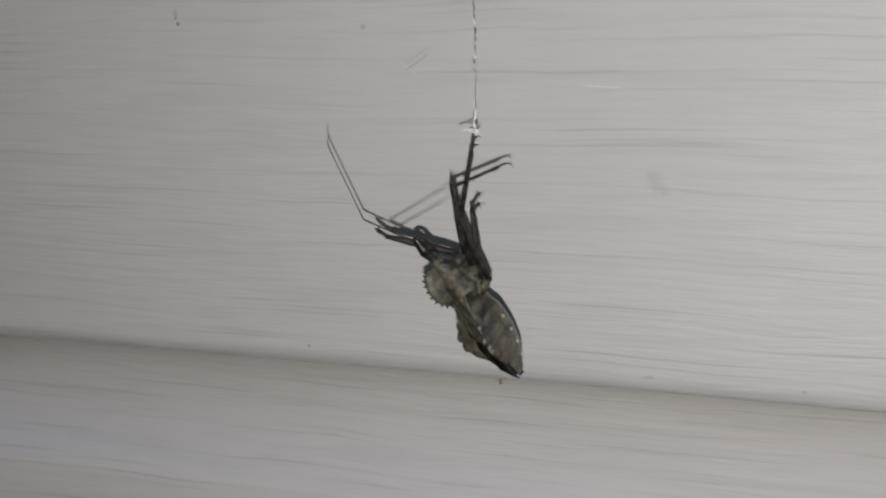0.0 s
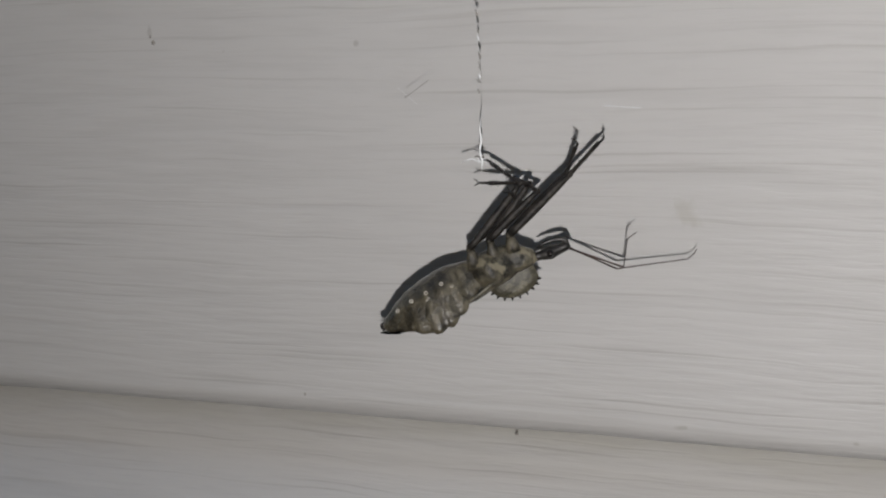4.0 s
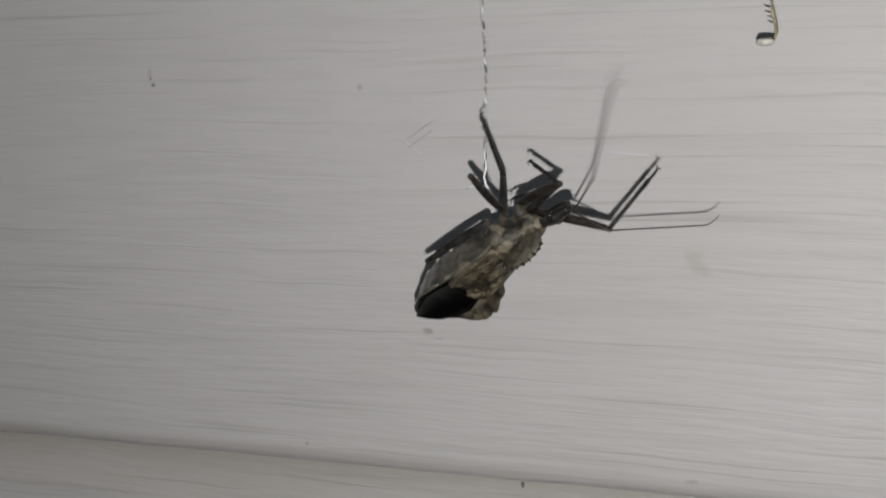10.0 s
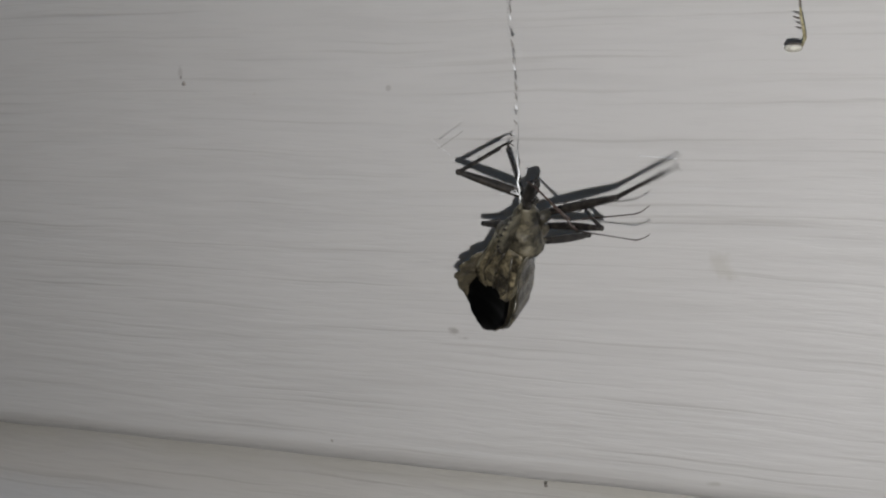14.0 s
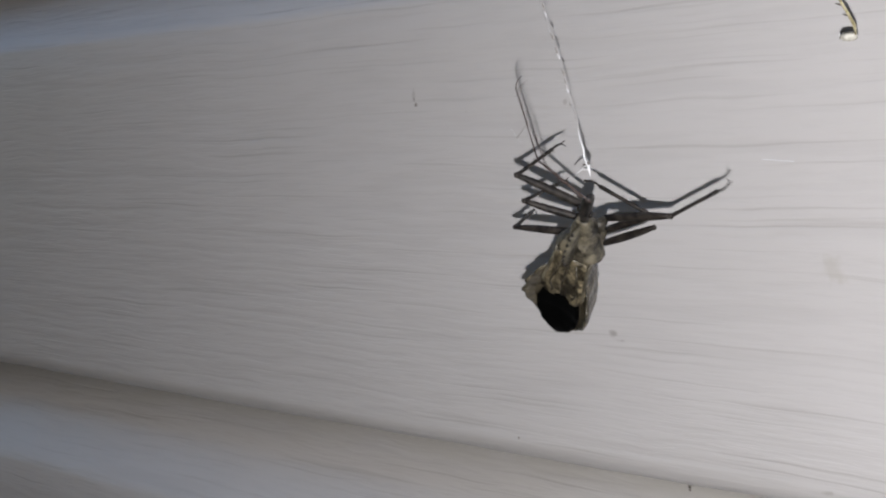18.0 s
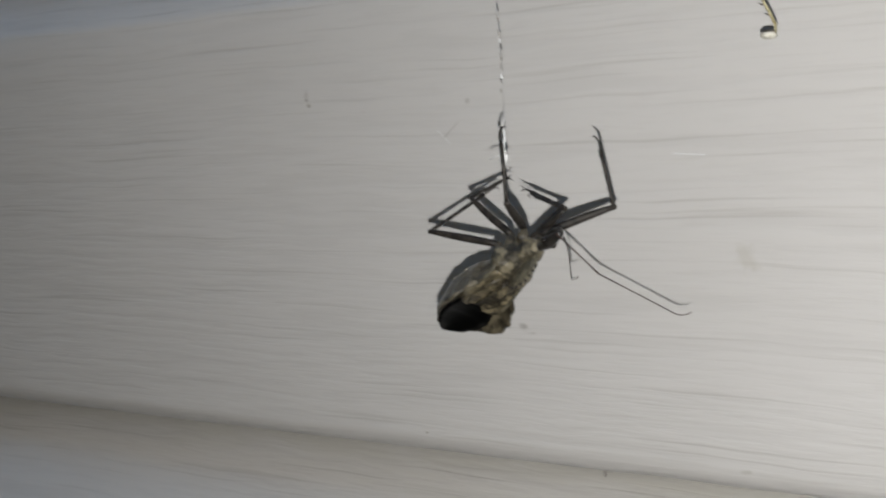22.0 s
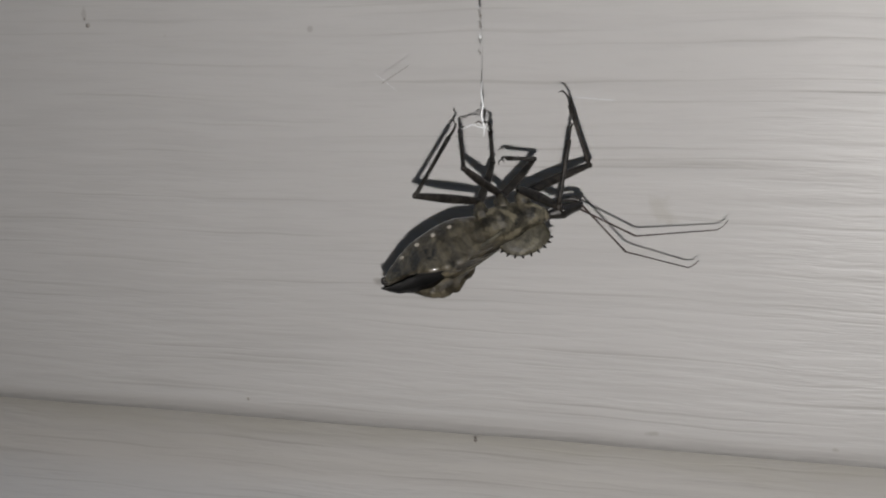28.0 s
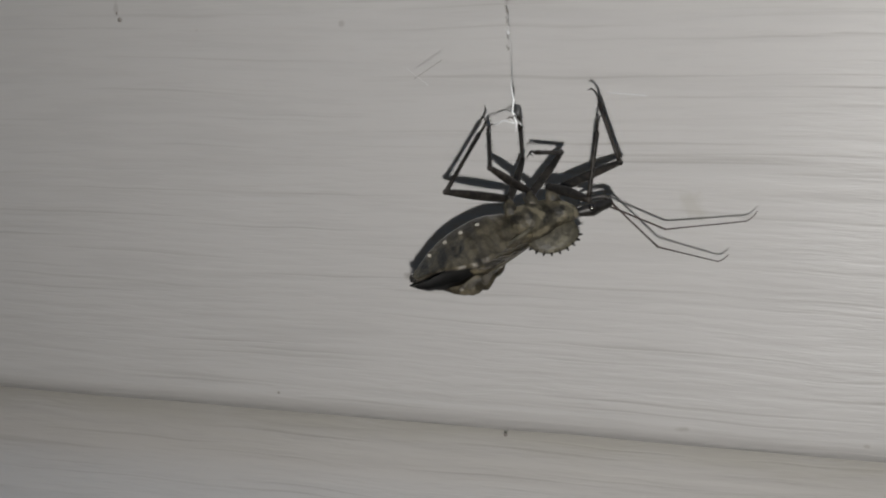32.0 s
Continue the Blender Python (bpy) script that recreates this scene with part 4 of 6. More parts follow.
    walk(limbs["R1"][0], jointed((0.00127, -0.00138, -0.00424), [
        (0.00, 0.5617, 0.2954, 0.7728, -0.0000), (0.50, 0.6755, 0.1853, 0.7043, 0.1155), (1.00, 0.6303, 0.2830, 0.7229, 0.0109),
        (1.50, 0.5656, 0.2000, 0.7887, 0.1346), (2.00, 0.7128, 0.4406, 0.4691, -0.2788), (2.50, 0.6824, 0.3177, 0.6544, -0.0715),
        (2.75, 0.7586, 0.2915, 0.5756, -0.0910), (3.00, 0.9007, 0.1930, 0.3731, -0.1112), (3.25, 0.6374, 0.3269, 0.6947, -0.0652),
        (3.50, 0.5482, 0.1996, 0.8006, 0.1369), (5.50, 0.3820, 0.1853, 0.8929, 0.1500), (5.75, 0.1944, 0.2763, 0.9340, -0.1164),
        (6.00, -0.0159, 0.3352, 0.8666, -0.3693), (6.25, 0.2823, 0.2259, 0.9057, -0.2212), (6.50, 0.5454, 0.0886, 0.8322, -0.0455),
        (7.00, 0.6128, 0.0174, 0.7884, 0.0504), (7.25, 0.4744, 0.3299, 0.7302, -0.3647), (7.50, 0.6590, 0.2317, 0.3232, -0.6384),
        (7.75, 0.6120, 0.2658, 0.5082, -0.5445), (8.00, 0.4971, 0.3647, 0.6308, -0.4711), (8.25, 0.5454, 0.3070, 0.6516, -0.4285),
        (8.50, 0.5512, 0.3169, 0.6163, -0.4647), (9.00, 0.1902, 0.6045, 0.5951, -0.4942), (9.50, 0.4867, 0.2533, 0.4196, -0.7232),
        (10.00, 0.6469, -0.1505, 0.4484, -0.5982), (10.50, 0.4505, -0.1940, 0.7432, -0.4550), (11.00, 0.5659, -0.2419, 0.6465, -0.4509),
        (11.50, 0.0722, -0.2298, 0.9495, -0.2008), (11.92, 0.5411, -0.3173, 0.7751, 0.0757), (12.00, 0.5081, -0.3042, 0.8054, 0.0238), (12.08, 0.4726, -0.2896, 0.8318, -0.0282), (12.50, 0.3824, -0.2115, 0.8823, -0.1750),
        (13.00, -0.0646, -0.2971, 0.9315, 0.1999), (13.25, -0.1666, -0.3371, 0.9190, -0.1184), (13.50, -0.2497, -0.3388, 0.8023, -0.4233),
        (14.00, 0.0706, -0.4833, 0.5678, -0.6626), (14.50, 0.1970, -0.6859, 0.5907, -0.3765), (15.00, 0.1270, -0.3442, 0.4591, -0.8091),
        (15.50, -0.0627, -0.0882, 0.5664, -0.8170), (16.50, -0.1908, 0.0892, 0.7435, -0.6347), (17.50, -0.2975, 0.2566, 0.8369, -0.3810),
        (17.75, 0.0012, 0.0566, 0.8299, -0.5550), (18.00, 0.2998, -0.1525, 0.6904, -0.6405), (18.50, 0.1925, -0.1885, 0.8674, -0.4183),
        (19.00, 0.6127, -0.3171, 0.5636, -0.4543), (20.00, 0.5015, -0.2456, 0.6681, -0.4917), (21.00, 0.5518, -0.2741, 0.6235, -0.4813),
        (22.00, 0.3858, -0.2196, 0.7642, -0.4679), (22.50, 0.4605, -0.2928, 0.7373, -0.3983), (23.00, 0.6885, -0.3872, 0.5283, -0.3114),
        (24.00, 0.7542, -0.4358, 0.4251, -0.2458), (26.50, 0.5322, -0.3192, 0.6817, -0.3875), (28.00, 0.5322, -0.3192, 0.6817, -0.3875),
        (32.00, 0.5233, -0.3148, 0.6888, -0.3908),
    ]))
    walk(limbs["R1"][1], jointed((0.0, 0.0, 0.0118), [
        (0.00, 0.7186, 0.2802, 0.6364, -0.0000), (0.50, 0.7219, 0.1955, 0.6585, 0.0837), (1.00, 0.7910, 0.4669, 0.3050, -0.2516),
        (1.50, 0.7951, 0.1933, 0.5748, 0.0118), (1.75, 0.5499, 0.2224, 0.8040, 0.0429), (2.00, 0.2418, 0.2260, 0.9411, 0.0691),
        (2.50, 0.1425, 0.1774, 0.9453, 0.2336), (2.75, 0.1668, 0.1976, 0.9542, 0.1507), (3.00, 0.1638, 0.2100, 0.9602, 0.0838),
        (3.25, 0.3709, 0.1654, 0.8565, 0.3185), (3.50, 0.4401, 0.0122, 0.6363, 0.6334), (5.50, 0.6317, 0.2121, 0.4226, 0.6143),
        (5.75, 0.4422, -0.0916, 0.5733, 0.6837), (6.00, 0.1838, -0.3810, 0.6347, 0.6467), (6.50, 0.4134, -0.1505, 0.6574, 0.6118),
        (7.00, -0.0373, -0.4892, 0.7454, 0.4513), (7.25, 0.2962, -0.3130, 0.7843, 0.4463), (7.50, 0.5770, -0.0782, 0.7690, 0.2638),
        (7.75, 0.3567, -0.2070, 0.8516, 0.3236), (8.00, 0.2431, -0.2524, 0.8838, 0.3101), (8.25, 0.4660, -0.1624, 0.7893, 0.3655),
        (8.50, 0.7334, 0.0236, 0.5951, 0.3278), (9.00, 0.6736, 0.0387, 0.6781, 0.2914), (9.50, 0.3134, 0.0264, 0.9352, 0.1628),
        (9.75, 0.4057, -0.0549, 0.7982, 0.4418), (10.00, 0.4526, -0.1301, 0.5721, 0.6715), (10.25, 0.4715, -0.1600, 0.2687, 0.8245),
        (10.50, 0.4354, -0.1713, -0.0661, 0.8813), (10.75, 0.4716, -0.1711, 0.3524, 0.7900), (11.00, 0.4207, -0.1393, 0.7057, 0.5528),
        (11.25, 0.1692, -0.4238, 0.3569, 0.8151), (11.50, -0.1390, -0.5665, -0.1114, 0.8046), (11.75, 0.1302, -0.3752, 0.3220, 0.8594),
        (12.00, 0.3603, -0.0714, 0.6588, 0.6566), (12.50, 0.2201, -0.0531, 0.9215, 0.3154), (12.75, -0.0004, -0.2133, 0.6400, 0.7382),
        (13.00, -0.2207, -0.3027, 0.1458, 0.9157), (13.50, -0.2612, -0.3548, 0.0348, 0.8970), (13.92, -0.4326, -0.2883, -0.0084, 0.8543), (14.00, -0.2750, -0.1083, 0.0186, 0.9552), (14.08, -0.0986, 0.0790, 0.0443, 0.9910),
        (14.25, -0.1762, -0.4161, 0.4594, 0.7647), (14.50, -0.0184, -0.5845, 0.7462, 0.3181), (14.75, -0.1520, -0.5082, 0.5853, 0.6132),
        (15.00, -0.2648, -0.3624, 0.3445, 0.8246), (15.50, -0.2062, -0.0494, 0.2651, 0.9406), (17.50, -0.0390, 0.3724, 0.5050, 0.7777),
        (18.00, -0.1871, -0.0842, 0.1758, 0.9628), (18.50, -0.2117, -0.2880, 0.2048, 0.9112), (19.00, 0.0159, -0.0476, 0.6448, 0.7627),
        (20.00, -0.1310, -0.2163, 0.5696, 0.7821), (21.00, -0.0727, -0.1530, 0.6093, 0.7746), (22.00, -0.0774, -0.1690, 0.6367, 0.7484),
        (22.50, -0.0924, -0.2000, 0.6695, 0.7094), (23.00, 0.0228, -0.0833, 0.6912, 0.7174), (24.00, 0.1438, 0.0378, 0.7472, 0.6477),
        (26.50, 0.1029, -0.0160, 0.6807, 0.7251), (28.00, 0.1029, -0.0160, 0.6807, 0.7251), (32.00, 0.1023, -0.0158, 0.6868, 0.7194),
    ]))
    walk(limbs["L2"][0], jointed((-0.00159, 0.00159, -0.00466), [
        (0.00, 0.6321, 0.3390, 0.6968, -0.0000), (0.50, 0.5266, 0.3312, 0.7811, 0.0538), (1.00, 0.6484, 0.3900, 0.6451, -0.1066),
        (1.50, 0.5596, 0.2246, 0.7825, 0.1553), (2.00, 0.8507, 0.1986, 0.4646, 0.1449), (2.25, 0.6497, 0.0238, 0.7125, 0.2639),
        (2.50, 0.3534, -0.1544, 0.8560, 0.3443), (2.75, 0.3142, -0.1638, 0.8791, 0.3189), (3.00, -0.0888, -0.3107, 0.8928, 0.3139),
        (3.25, 0.4313, -0.1583, 0.8882, -0.0073), (3.50, 0.5643, -0.1138, 0.8143, -0.0740), (5.50, 0.4339, -0.1571, 0.8871, -0.0091),
        (6.00, 0.6399, -0.0443, 0.7428, -0.1917), (6.50, 0.3717, -0.1594, 0.9145, 0.0103), (7.00, 0.3826, -0.3184, 0.7184, 0.4859),
        (7.25, 0.1383, -0.4373, 0.8361, 0.3009), (7.50, -0.0083, -0.4831, 0.8399, 0.2471), (7.75, 0.0614, -0.4767, 0.8628, 0.1569),
        (8.00, -0.1135, -0.4583, 0.8302, -0.2963), (8.25, 0.0102, -0.4822, 0.8754, 0.0340), (8.50, -0.0957, -0.4831, 0.8695, 0.0375),
        (8.75, 0.1689, -0.4209, 0.8333, 0.3163), (9.00, 0.4077, -0.2943, 0.6696, 0.5466), (9.50, 0.2956, -0.3527, 0.7900, 0.4053),
        (10.00, 0.4564, -0.2611, 0.6332, 0.5680), (10.50, 0.2301, -0.4605, 0.6590, 0.5484), (11.00, 0.0807, -0.5376, 0.5474, 0.6363),
        (11.50, 0.4636, -0.1106, 0.5595, 0.6781), (12.00, 0.2563, -0.3916, 0.5008, 0.7281), (12.50, 0.2563, -0.3916, 0.5008, 0.7281),
        (13.00, 0.0863, -0.6097, 0.6343, 0.4673), (13.50, 0.0863, -0.6097, 0.6343, 0.4673), (14.00, 0.1036, -0.6121, 0.6554, 0.4301),
        (14.50, 0.1036, -0.6121, 0.6554, 0.4301), (15.00, 0.0631, -0.6481, 0.6818, 0.3334), (15.50, 0.0631, -0.6481, 0.6818, 0.3334),
        (16.50, 0.2878, -0.4966, 0.6182, 0.5370), (17.50, 0.4784, -0.2860, 0.4810, 0.6768), (18.00, 0.4784, -0.2860, 0.4810, 0.6768),
        (18.50, 0.4042, -0.2957, 0.7595, 0.4152), (19.00, 0.0619, -0.5230, 0.5785, 0.6229), (20.00, -0.0459, -0.6553, 0.6193, 0.4299),
        (21.00, 0.0360, -0.6141, 0.6366, 0.4651), (22.00, 0.0193, -0.6504, 0.6676, 0.3618), (22.50, 0.2447, -0.5394, 0.6768, 0.4371),
        (23.00, 0.4333, -0.3849, 0.5697, 0.5827), (23.50, 0.0760, -0.6326, 0.7077, 0.3053), (24.00, -0.3029, -0.7000, 0.6440, -0.0591),
        (25.25, -0.1537, -0.6098, 0.7106, 0.3157), (26.50, 0.0225, -0.4126, 0.6526, 0.6351), (28.00, 0.0225, -0.4126, 0.6526, 0.6351),
        (32.00, 0.0193, -0.4115, 0.6453, 0.6433),
    ]))
    walk(limbs["L2"][1], jointed((0.0, 0.0, 0.0096), [
        (0.00, 0.7140, -0.3580, 0.6016, 0.0000), (0.25, 0.9412, -0.1656, 0.2945, -0.0082), (0.50, 0.9960, 0.0572, -0.0666, -0.0148),
        (1.00, 0.9965, 0.0004, -0.0812, -0.0195), (1.50, 0.9386, 0.3368, 0.0736, 0.0091), (2.00, 0.7942, 0.6064, 0.0253, -0.0307),
        (2.50, 0.6671, 0.7439, 0.0216, -0.0331), (2.75, 0.6246, 0.7508, 0.1687, 0.1329), (3.00, 0.7555, 0.4940, 0.2615, 0.3417),
        (3.25, 0.5956, 0.7069, 0.3076, 0.2258), (3.50, 0.6471, 0.7076, 0.2352, 0.1590), (5.50, 0.2677, 0.8016, 0.4582, 0.2755),
        (6.00, -0.0471, 0.7945, 0.5528, 0.2468), (6.50, 0.2608, 0.7509, 0.4152, 0.4424), (7.00, 0.2951, 0.8849, 0.3480, 0.0938),
        (7.25, 0.2574, 0.7718, 0.4128, 0.4095), (7.50, 0.1618, 0.6901, 0.4612, 0.5338), (7.75, 0.3173, 0.7305, 0.3572, 0.4879),
        (7.88, 0.4819, 0.4924, 0.2190, 0.6909), (8.00, 0.5771, 0.1833, 0.0492, 0.7943), (8.12, 0.4884, 0.4308, 0.2523, 0.7157),
        (8.25, 0.3428, 0.6280, 0.4260, 0.5537), (8.50, 0.1578, 0.5219, 0.5569, 0.6265), (9.00, 0.1537, 0.7099, 0.6449, 0.2378),
        (9.50, 0.0715, 0.5997, 0.6273, 0.4916), (10.00, 0.0669, 0.7104, 0.6969, 0.0722), (10.50, 0.2355, 0.6905, 0.6675, 0.1489),
        (11.00, 0.6722, 0.4248, 0.4161, 0.4411), (11.50, 0.2341, 0.6825, 0.6742, 0.1572), (12.00, 0.6373, 0.4586, 0.4516, 0.4237),
        (12.50, 0.6373, 0.4586, 0.4516, 0.4237), (12.75, 0.8083, 0.3019, 0.1972, 0.4654), (13.00, 0.8821, 0.1088, -0.0810, 0.4511),
        (13.50, 0.8821, 0.1088, -0.0810, 0.4511), (14.00, 0.8865, 0.0679, -0.0921, 0.4483), (14.50, 0.8865, 0.0679, -0.0921, 0.4483),
        (15.00, 0.8925, 0.0083, -0.0232, 0.4504), (15.50, 0.8925, 0.0083, -0.0232, 0.4504), (16.50, 0.7761, 0.2678, 0.4051, 0.4023),
        (17.50, 0.4526, 0.4559, 0.7254, 0.2470), (18.00, 0.4526, 0.4559, 0.7254, 0.2470), (18.50, 0.7161, 0.4272, 0.5075, 0.2171),
        (19.00, 0.6452, 0.4625, 0.5712, 0.2087), (20.00, 0.7784, 0.3476, 0.4497, 0.2665), (21.00, 0.6887, 0.4588, 0.5230, 0.2042),
        (22.00, 0.7397, 0.3457, 0.4995, 0.2895), (22.50, 0.5067, 0.4740, 0.6914, 0.2013), (23.00, 0.3549, 0.5132, 0.7655, 0.1569),
        (23.50, 0.7895, 0.3980, 0.4468, 0.1368), (24.00, 0.9840, 0.1617, -0.0077, 0.0750), (25.25, 0.8184, 0.5276, 0.2044, 0.1002),
        (26.50, 0.4835, 0.7844, 0.3742, 0.1045), (28.00, 0.4835, 0.7844, 0.3742, 0.1045), (32.00, 0.4852, 0.7837, 0.3736, 0.1044),
    ]))
    walk(limbs["R2"][0], jointed((-0.00159, -0.00159, -0.00466), [
        (0.00, 0.6130, 0.2253, 0.7573, -0.0000), (0.50, 0.5742, 0.2180, 0.7889, 0.0206), (1.00, 0.6714, 0.2633, 0.6885, -0.0762),
        (1.50, 0.5777, 0.1451, 0.7973, 0.0983), (2.00, 0.8001, 0.3580, 0.4080, -0.2555), (2.50, 0.8000, 0.0850, 0.5930, -0.0335),
        (2.75, 0.6451, 0.5038, 0.4538, -0.3522), (2.88, 0.4062, 0.7138, 0.3584, -0.4440), (3.00, 0.1190, 0.8390, 0.2204, -0.4830),
        (3.25, 0.2100, 0.9064, 0.3645, 0.0383), (3.50, 0.2550, 0.7675, 0.3982, 0.4329), (5.50, 0.1511, 0.7840, 0.4532, 0.3964),
        (6.00, 0.4090, 0.7080, 0.2975, 0.4929), (6.50, 0.1003, 0.8165, 0.4634, 0.3293), (7.00, 0.3994, 0.8194, 0.3335, 0.2404),
        (7.25, 0.0006, 0.8811, 0.4413, 0.1699), (7.50, 0.0150, 0.8910, 0.4434, 0.0958), (7.75, 0.0441, 0.8706, 0.4324, 0.2307),
        (8.00, 0.3696, 0.8437, 0.3315, 0.2040), (8.25, 0.5858, 0.7907, 0.1771, 0.0185), (8.50, 0.9307, 0.3556, -0.0056, -0.0857),
        (8.75, 0.8680, 0.2935, 0.3940, 0.0724), (9.00, 0.6382, 0.1750, 0.7178, 0.2165), (9.50, 0.2693, 0.3846, 0.8772, -0.1006),
        (9.75, 0.5065, 0.2620, 0.8129, 0.1184), (10.00, 0.6812, 0.1070, 0.6483, 0.3228), (10.50, 0.7253, 0.4949, 0.4756, -0.0526),
        (11.00, 0.7705, 0.3854, 0.5064, 0.0369), (11.50, 0.5126, 0.6579, 0.5334, -0.1411), (12.00, 0.6967, 0.5124, 0.4937, -0.0912),
        (12.50, 0.4885, 0.6693, 0.5422, -0.1395), (13.00, 0.6688, 0.5320, 0.5134, -0.0781), (13.50, 0.5088, 0.6927, 0.4581, -0.2267),
        (14.00, 0.6938, 0.5107, 0.5000, -0.0882), (14.50, 0.5142, 0.6611, 0.5235, -0.1565), (15.00, 0.7869, 0.3863, 0.4811, -0.0143),
        (15.50, 0.6611, 0.5571, 0.4899, -0.1120), (17.50, 0.5594, 0.6530, 0.4797, -0.1746), (18.00, 0.6932, 0.4766, 0.5407, 0.0062),
        (18.50, 0.4501, 0.6311, 0.6293, -0.0555), (19.00, 0.4984, 0.6547, 0.4822, -0.3009), (20.00, 0.2901, 0.7463, 0.5851, -0.1286),
        (21.00, 0.2296, 0.7564, 0.6097, -0.0586), (22.00, 0.2596, 0.7505, 0.6036, -0.0709), (22.50, 0.2653, 0.6600, 0.6491, 0.2697),
        (23.00, 0.3430, 0.7251, 0.5947, 0.0539), (24.00, 0.3562, 0.6918, 0.6106, 0.1475), (26.50, 0.4355, 0.6366, 0.5909, 0.2365),
        (28.00, 0.4355, 0.6366, 0.5909, 0.2365), (32.00, 0.3986, 0.6505, 0.6073, 0.2216),
    ]))
    walk(limbs["R2"][1], jointed((0.0, 0.0, 0.0096), [
        (0.00, 0.9530, 0.0548, 0.2980, -0.0000), (0.50, 0.9929, 0.1133, -0.0071, -0.0358), (0.75, 0.8948, -0.0990, 0.4350, 0.0166),
        (1.00, 0.5705, -0.2863, 0.7670, 0.0649), (1.25, 0.8104, -0.1716, 0.5585, 0.0426), (1.50, 0.9574, -0.0372, 0.2860, 0.0154),
        (1.75, 0.8166, -0.4429, 0.3458, 0.1320), (2.00, 0.5112, -0.7594, 0.3359, 0.2220), (2.50, 0.8514, -0.3660, 0.1941, 0.3218),
        (2.75, 0.8583, -0.3215, 0.2938, 0.2714), (3.00, 0.9010, -0.0050, 0.4132, 0.1319), (3.25, 0.7900, 0.2652, 0.5527, -0.0090),
        (3.50, 0.6740, 0.4920, 0.5221, -0.1766), (5.50, 0.4013, 0.6829, 0.5703, -0.2179), (6.00, 0.7783, 0.3782, 0.4807, -0.1421),
        (6.50, 0.4997, 0.6904, 0.4180, -0.3145), (7.00, 0.3765, 0.7167, 0.5864, -0.0263), (7.12, 0.4931, 0.6909, 0.4047, -0.3401),
        (7.25, 0.5379, 0.5644, 0.1640, -0.6044), (7.38, 0.4555, 0.3972, -0.1436, -0.7837), (7.50, 0.2996, 0.1660, -0.4280, -0.8364),
        (7.62, 0.4271, 0.4753, -0.3288, -0.6954), (7.75, 0.4941, 0.7173, -0.1830, -0.4559), (8.00, 0.2839, 0.9471, -0.1217, -0.0878),
        (8.25, 0.6271, 0.7667, -0.0749, -0.1153), (8.50, 0.8897, 0.3893, -0.0862, -0.2224), (8.75, 0.5918, 0.7898, 0.1612, -0.0009),
        (9.00, 0.0813, 0.9065, 0.3506, 0.2209), (9.50, 0.1021, 0.8894, 0.3444, 0.2827), (10.00, 0.1191, 0.9267, 0.3350, 0.1217),
        (10.50, 0.6803, 0.6954, 0.1806, 0.1449), (11.00, 0.6022, 0.7071, 0.2872, 0.2341), (11.50, 0.5055, 0.7755, 0.3197, 0.2020),
        (12.00, 0.6598, 0.6037, 0.2958, 0.3357), (12.50, 0.6505, 0.6355, 0.2829, 0.3049), (13.00, 0.2874, 0.7788, 0.4869, 0.2717),
        (13.50, 0.4810, 0.7754, 0.3762, 0.1605), (14.00, 0.2862, 0.8474, 0.4293, 0.1248), (14.50, 0.4192, 0.8283, 0.3701, 0.0360),
        (15.00, 0.0765, 0.9214, 0.3754, -0.0652), (15.50, 0.3851, 0.8380, 0.3761, 0.0899), (17.50, 0.2586, 0.8456, 0.4326, 0.1760),
        (18.00, -0.0920, 0.7383, 0.5238, 0.4149), (18.25, 0.2425, 0.7974, 0.3793, 0.4019), (18.50, 0.5440, 0.7476, 0.1831, 0.3341),
        (19.00, 0.5046, 0.6308, 0.2987, 0.5082), (20.00, 0.6850, 0.6178, 0.0473, 0.3832), (21.00, 0.7285, 0.5709, 0.0115, 0.3785),
        (22.00, 0.7637, 0.5526, -0.0825, 0.3235), (22.50, 0.4300, 0.7784, 0.2004, 0.4111), (23.00, 0.1048, 0.8844, 0.3395, 0.3027),
        (24.00, 0.1329, 0.8798, 0.3297, 0.3156), (26.50, 0.1831, 0.8866, 0.3104, 0.2899), (28.00, 0.1831, 0.8866, 0.3104, 0.2899),
        (32.00, 0.1956, 0.8769, 0.3077, 0.3133),
    ]))
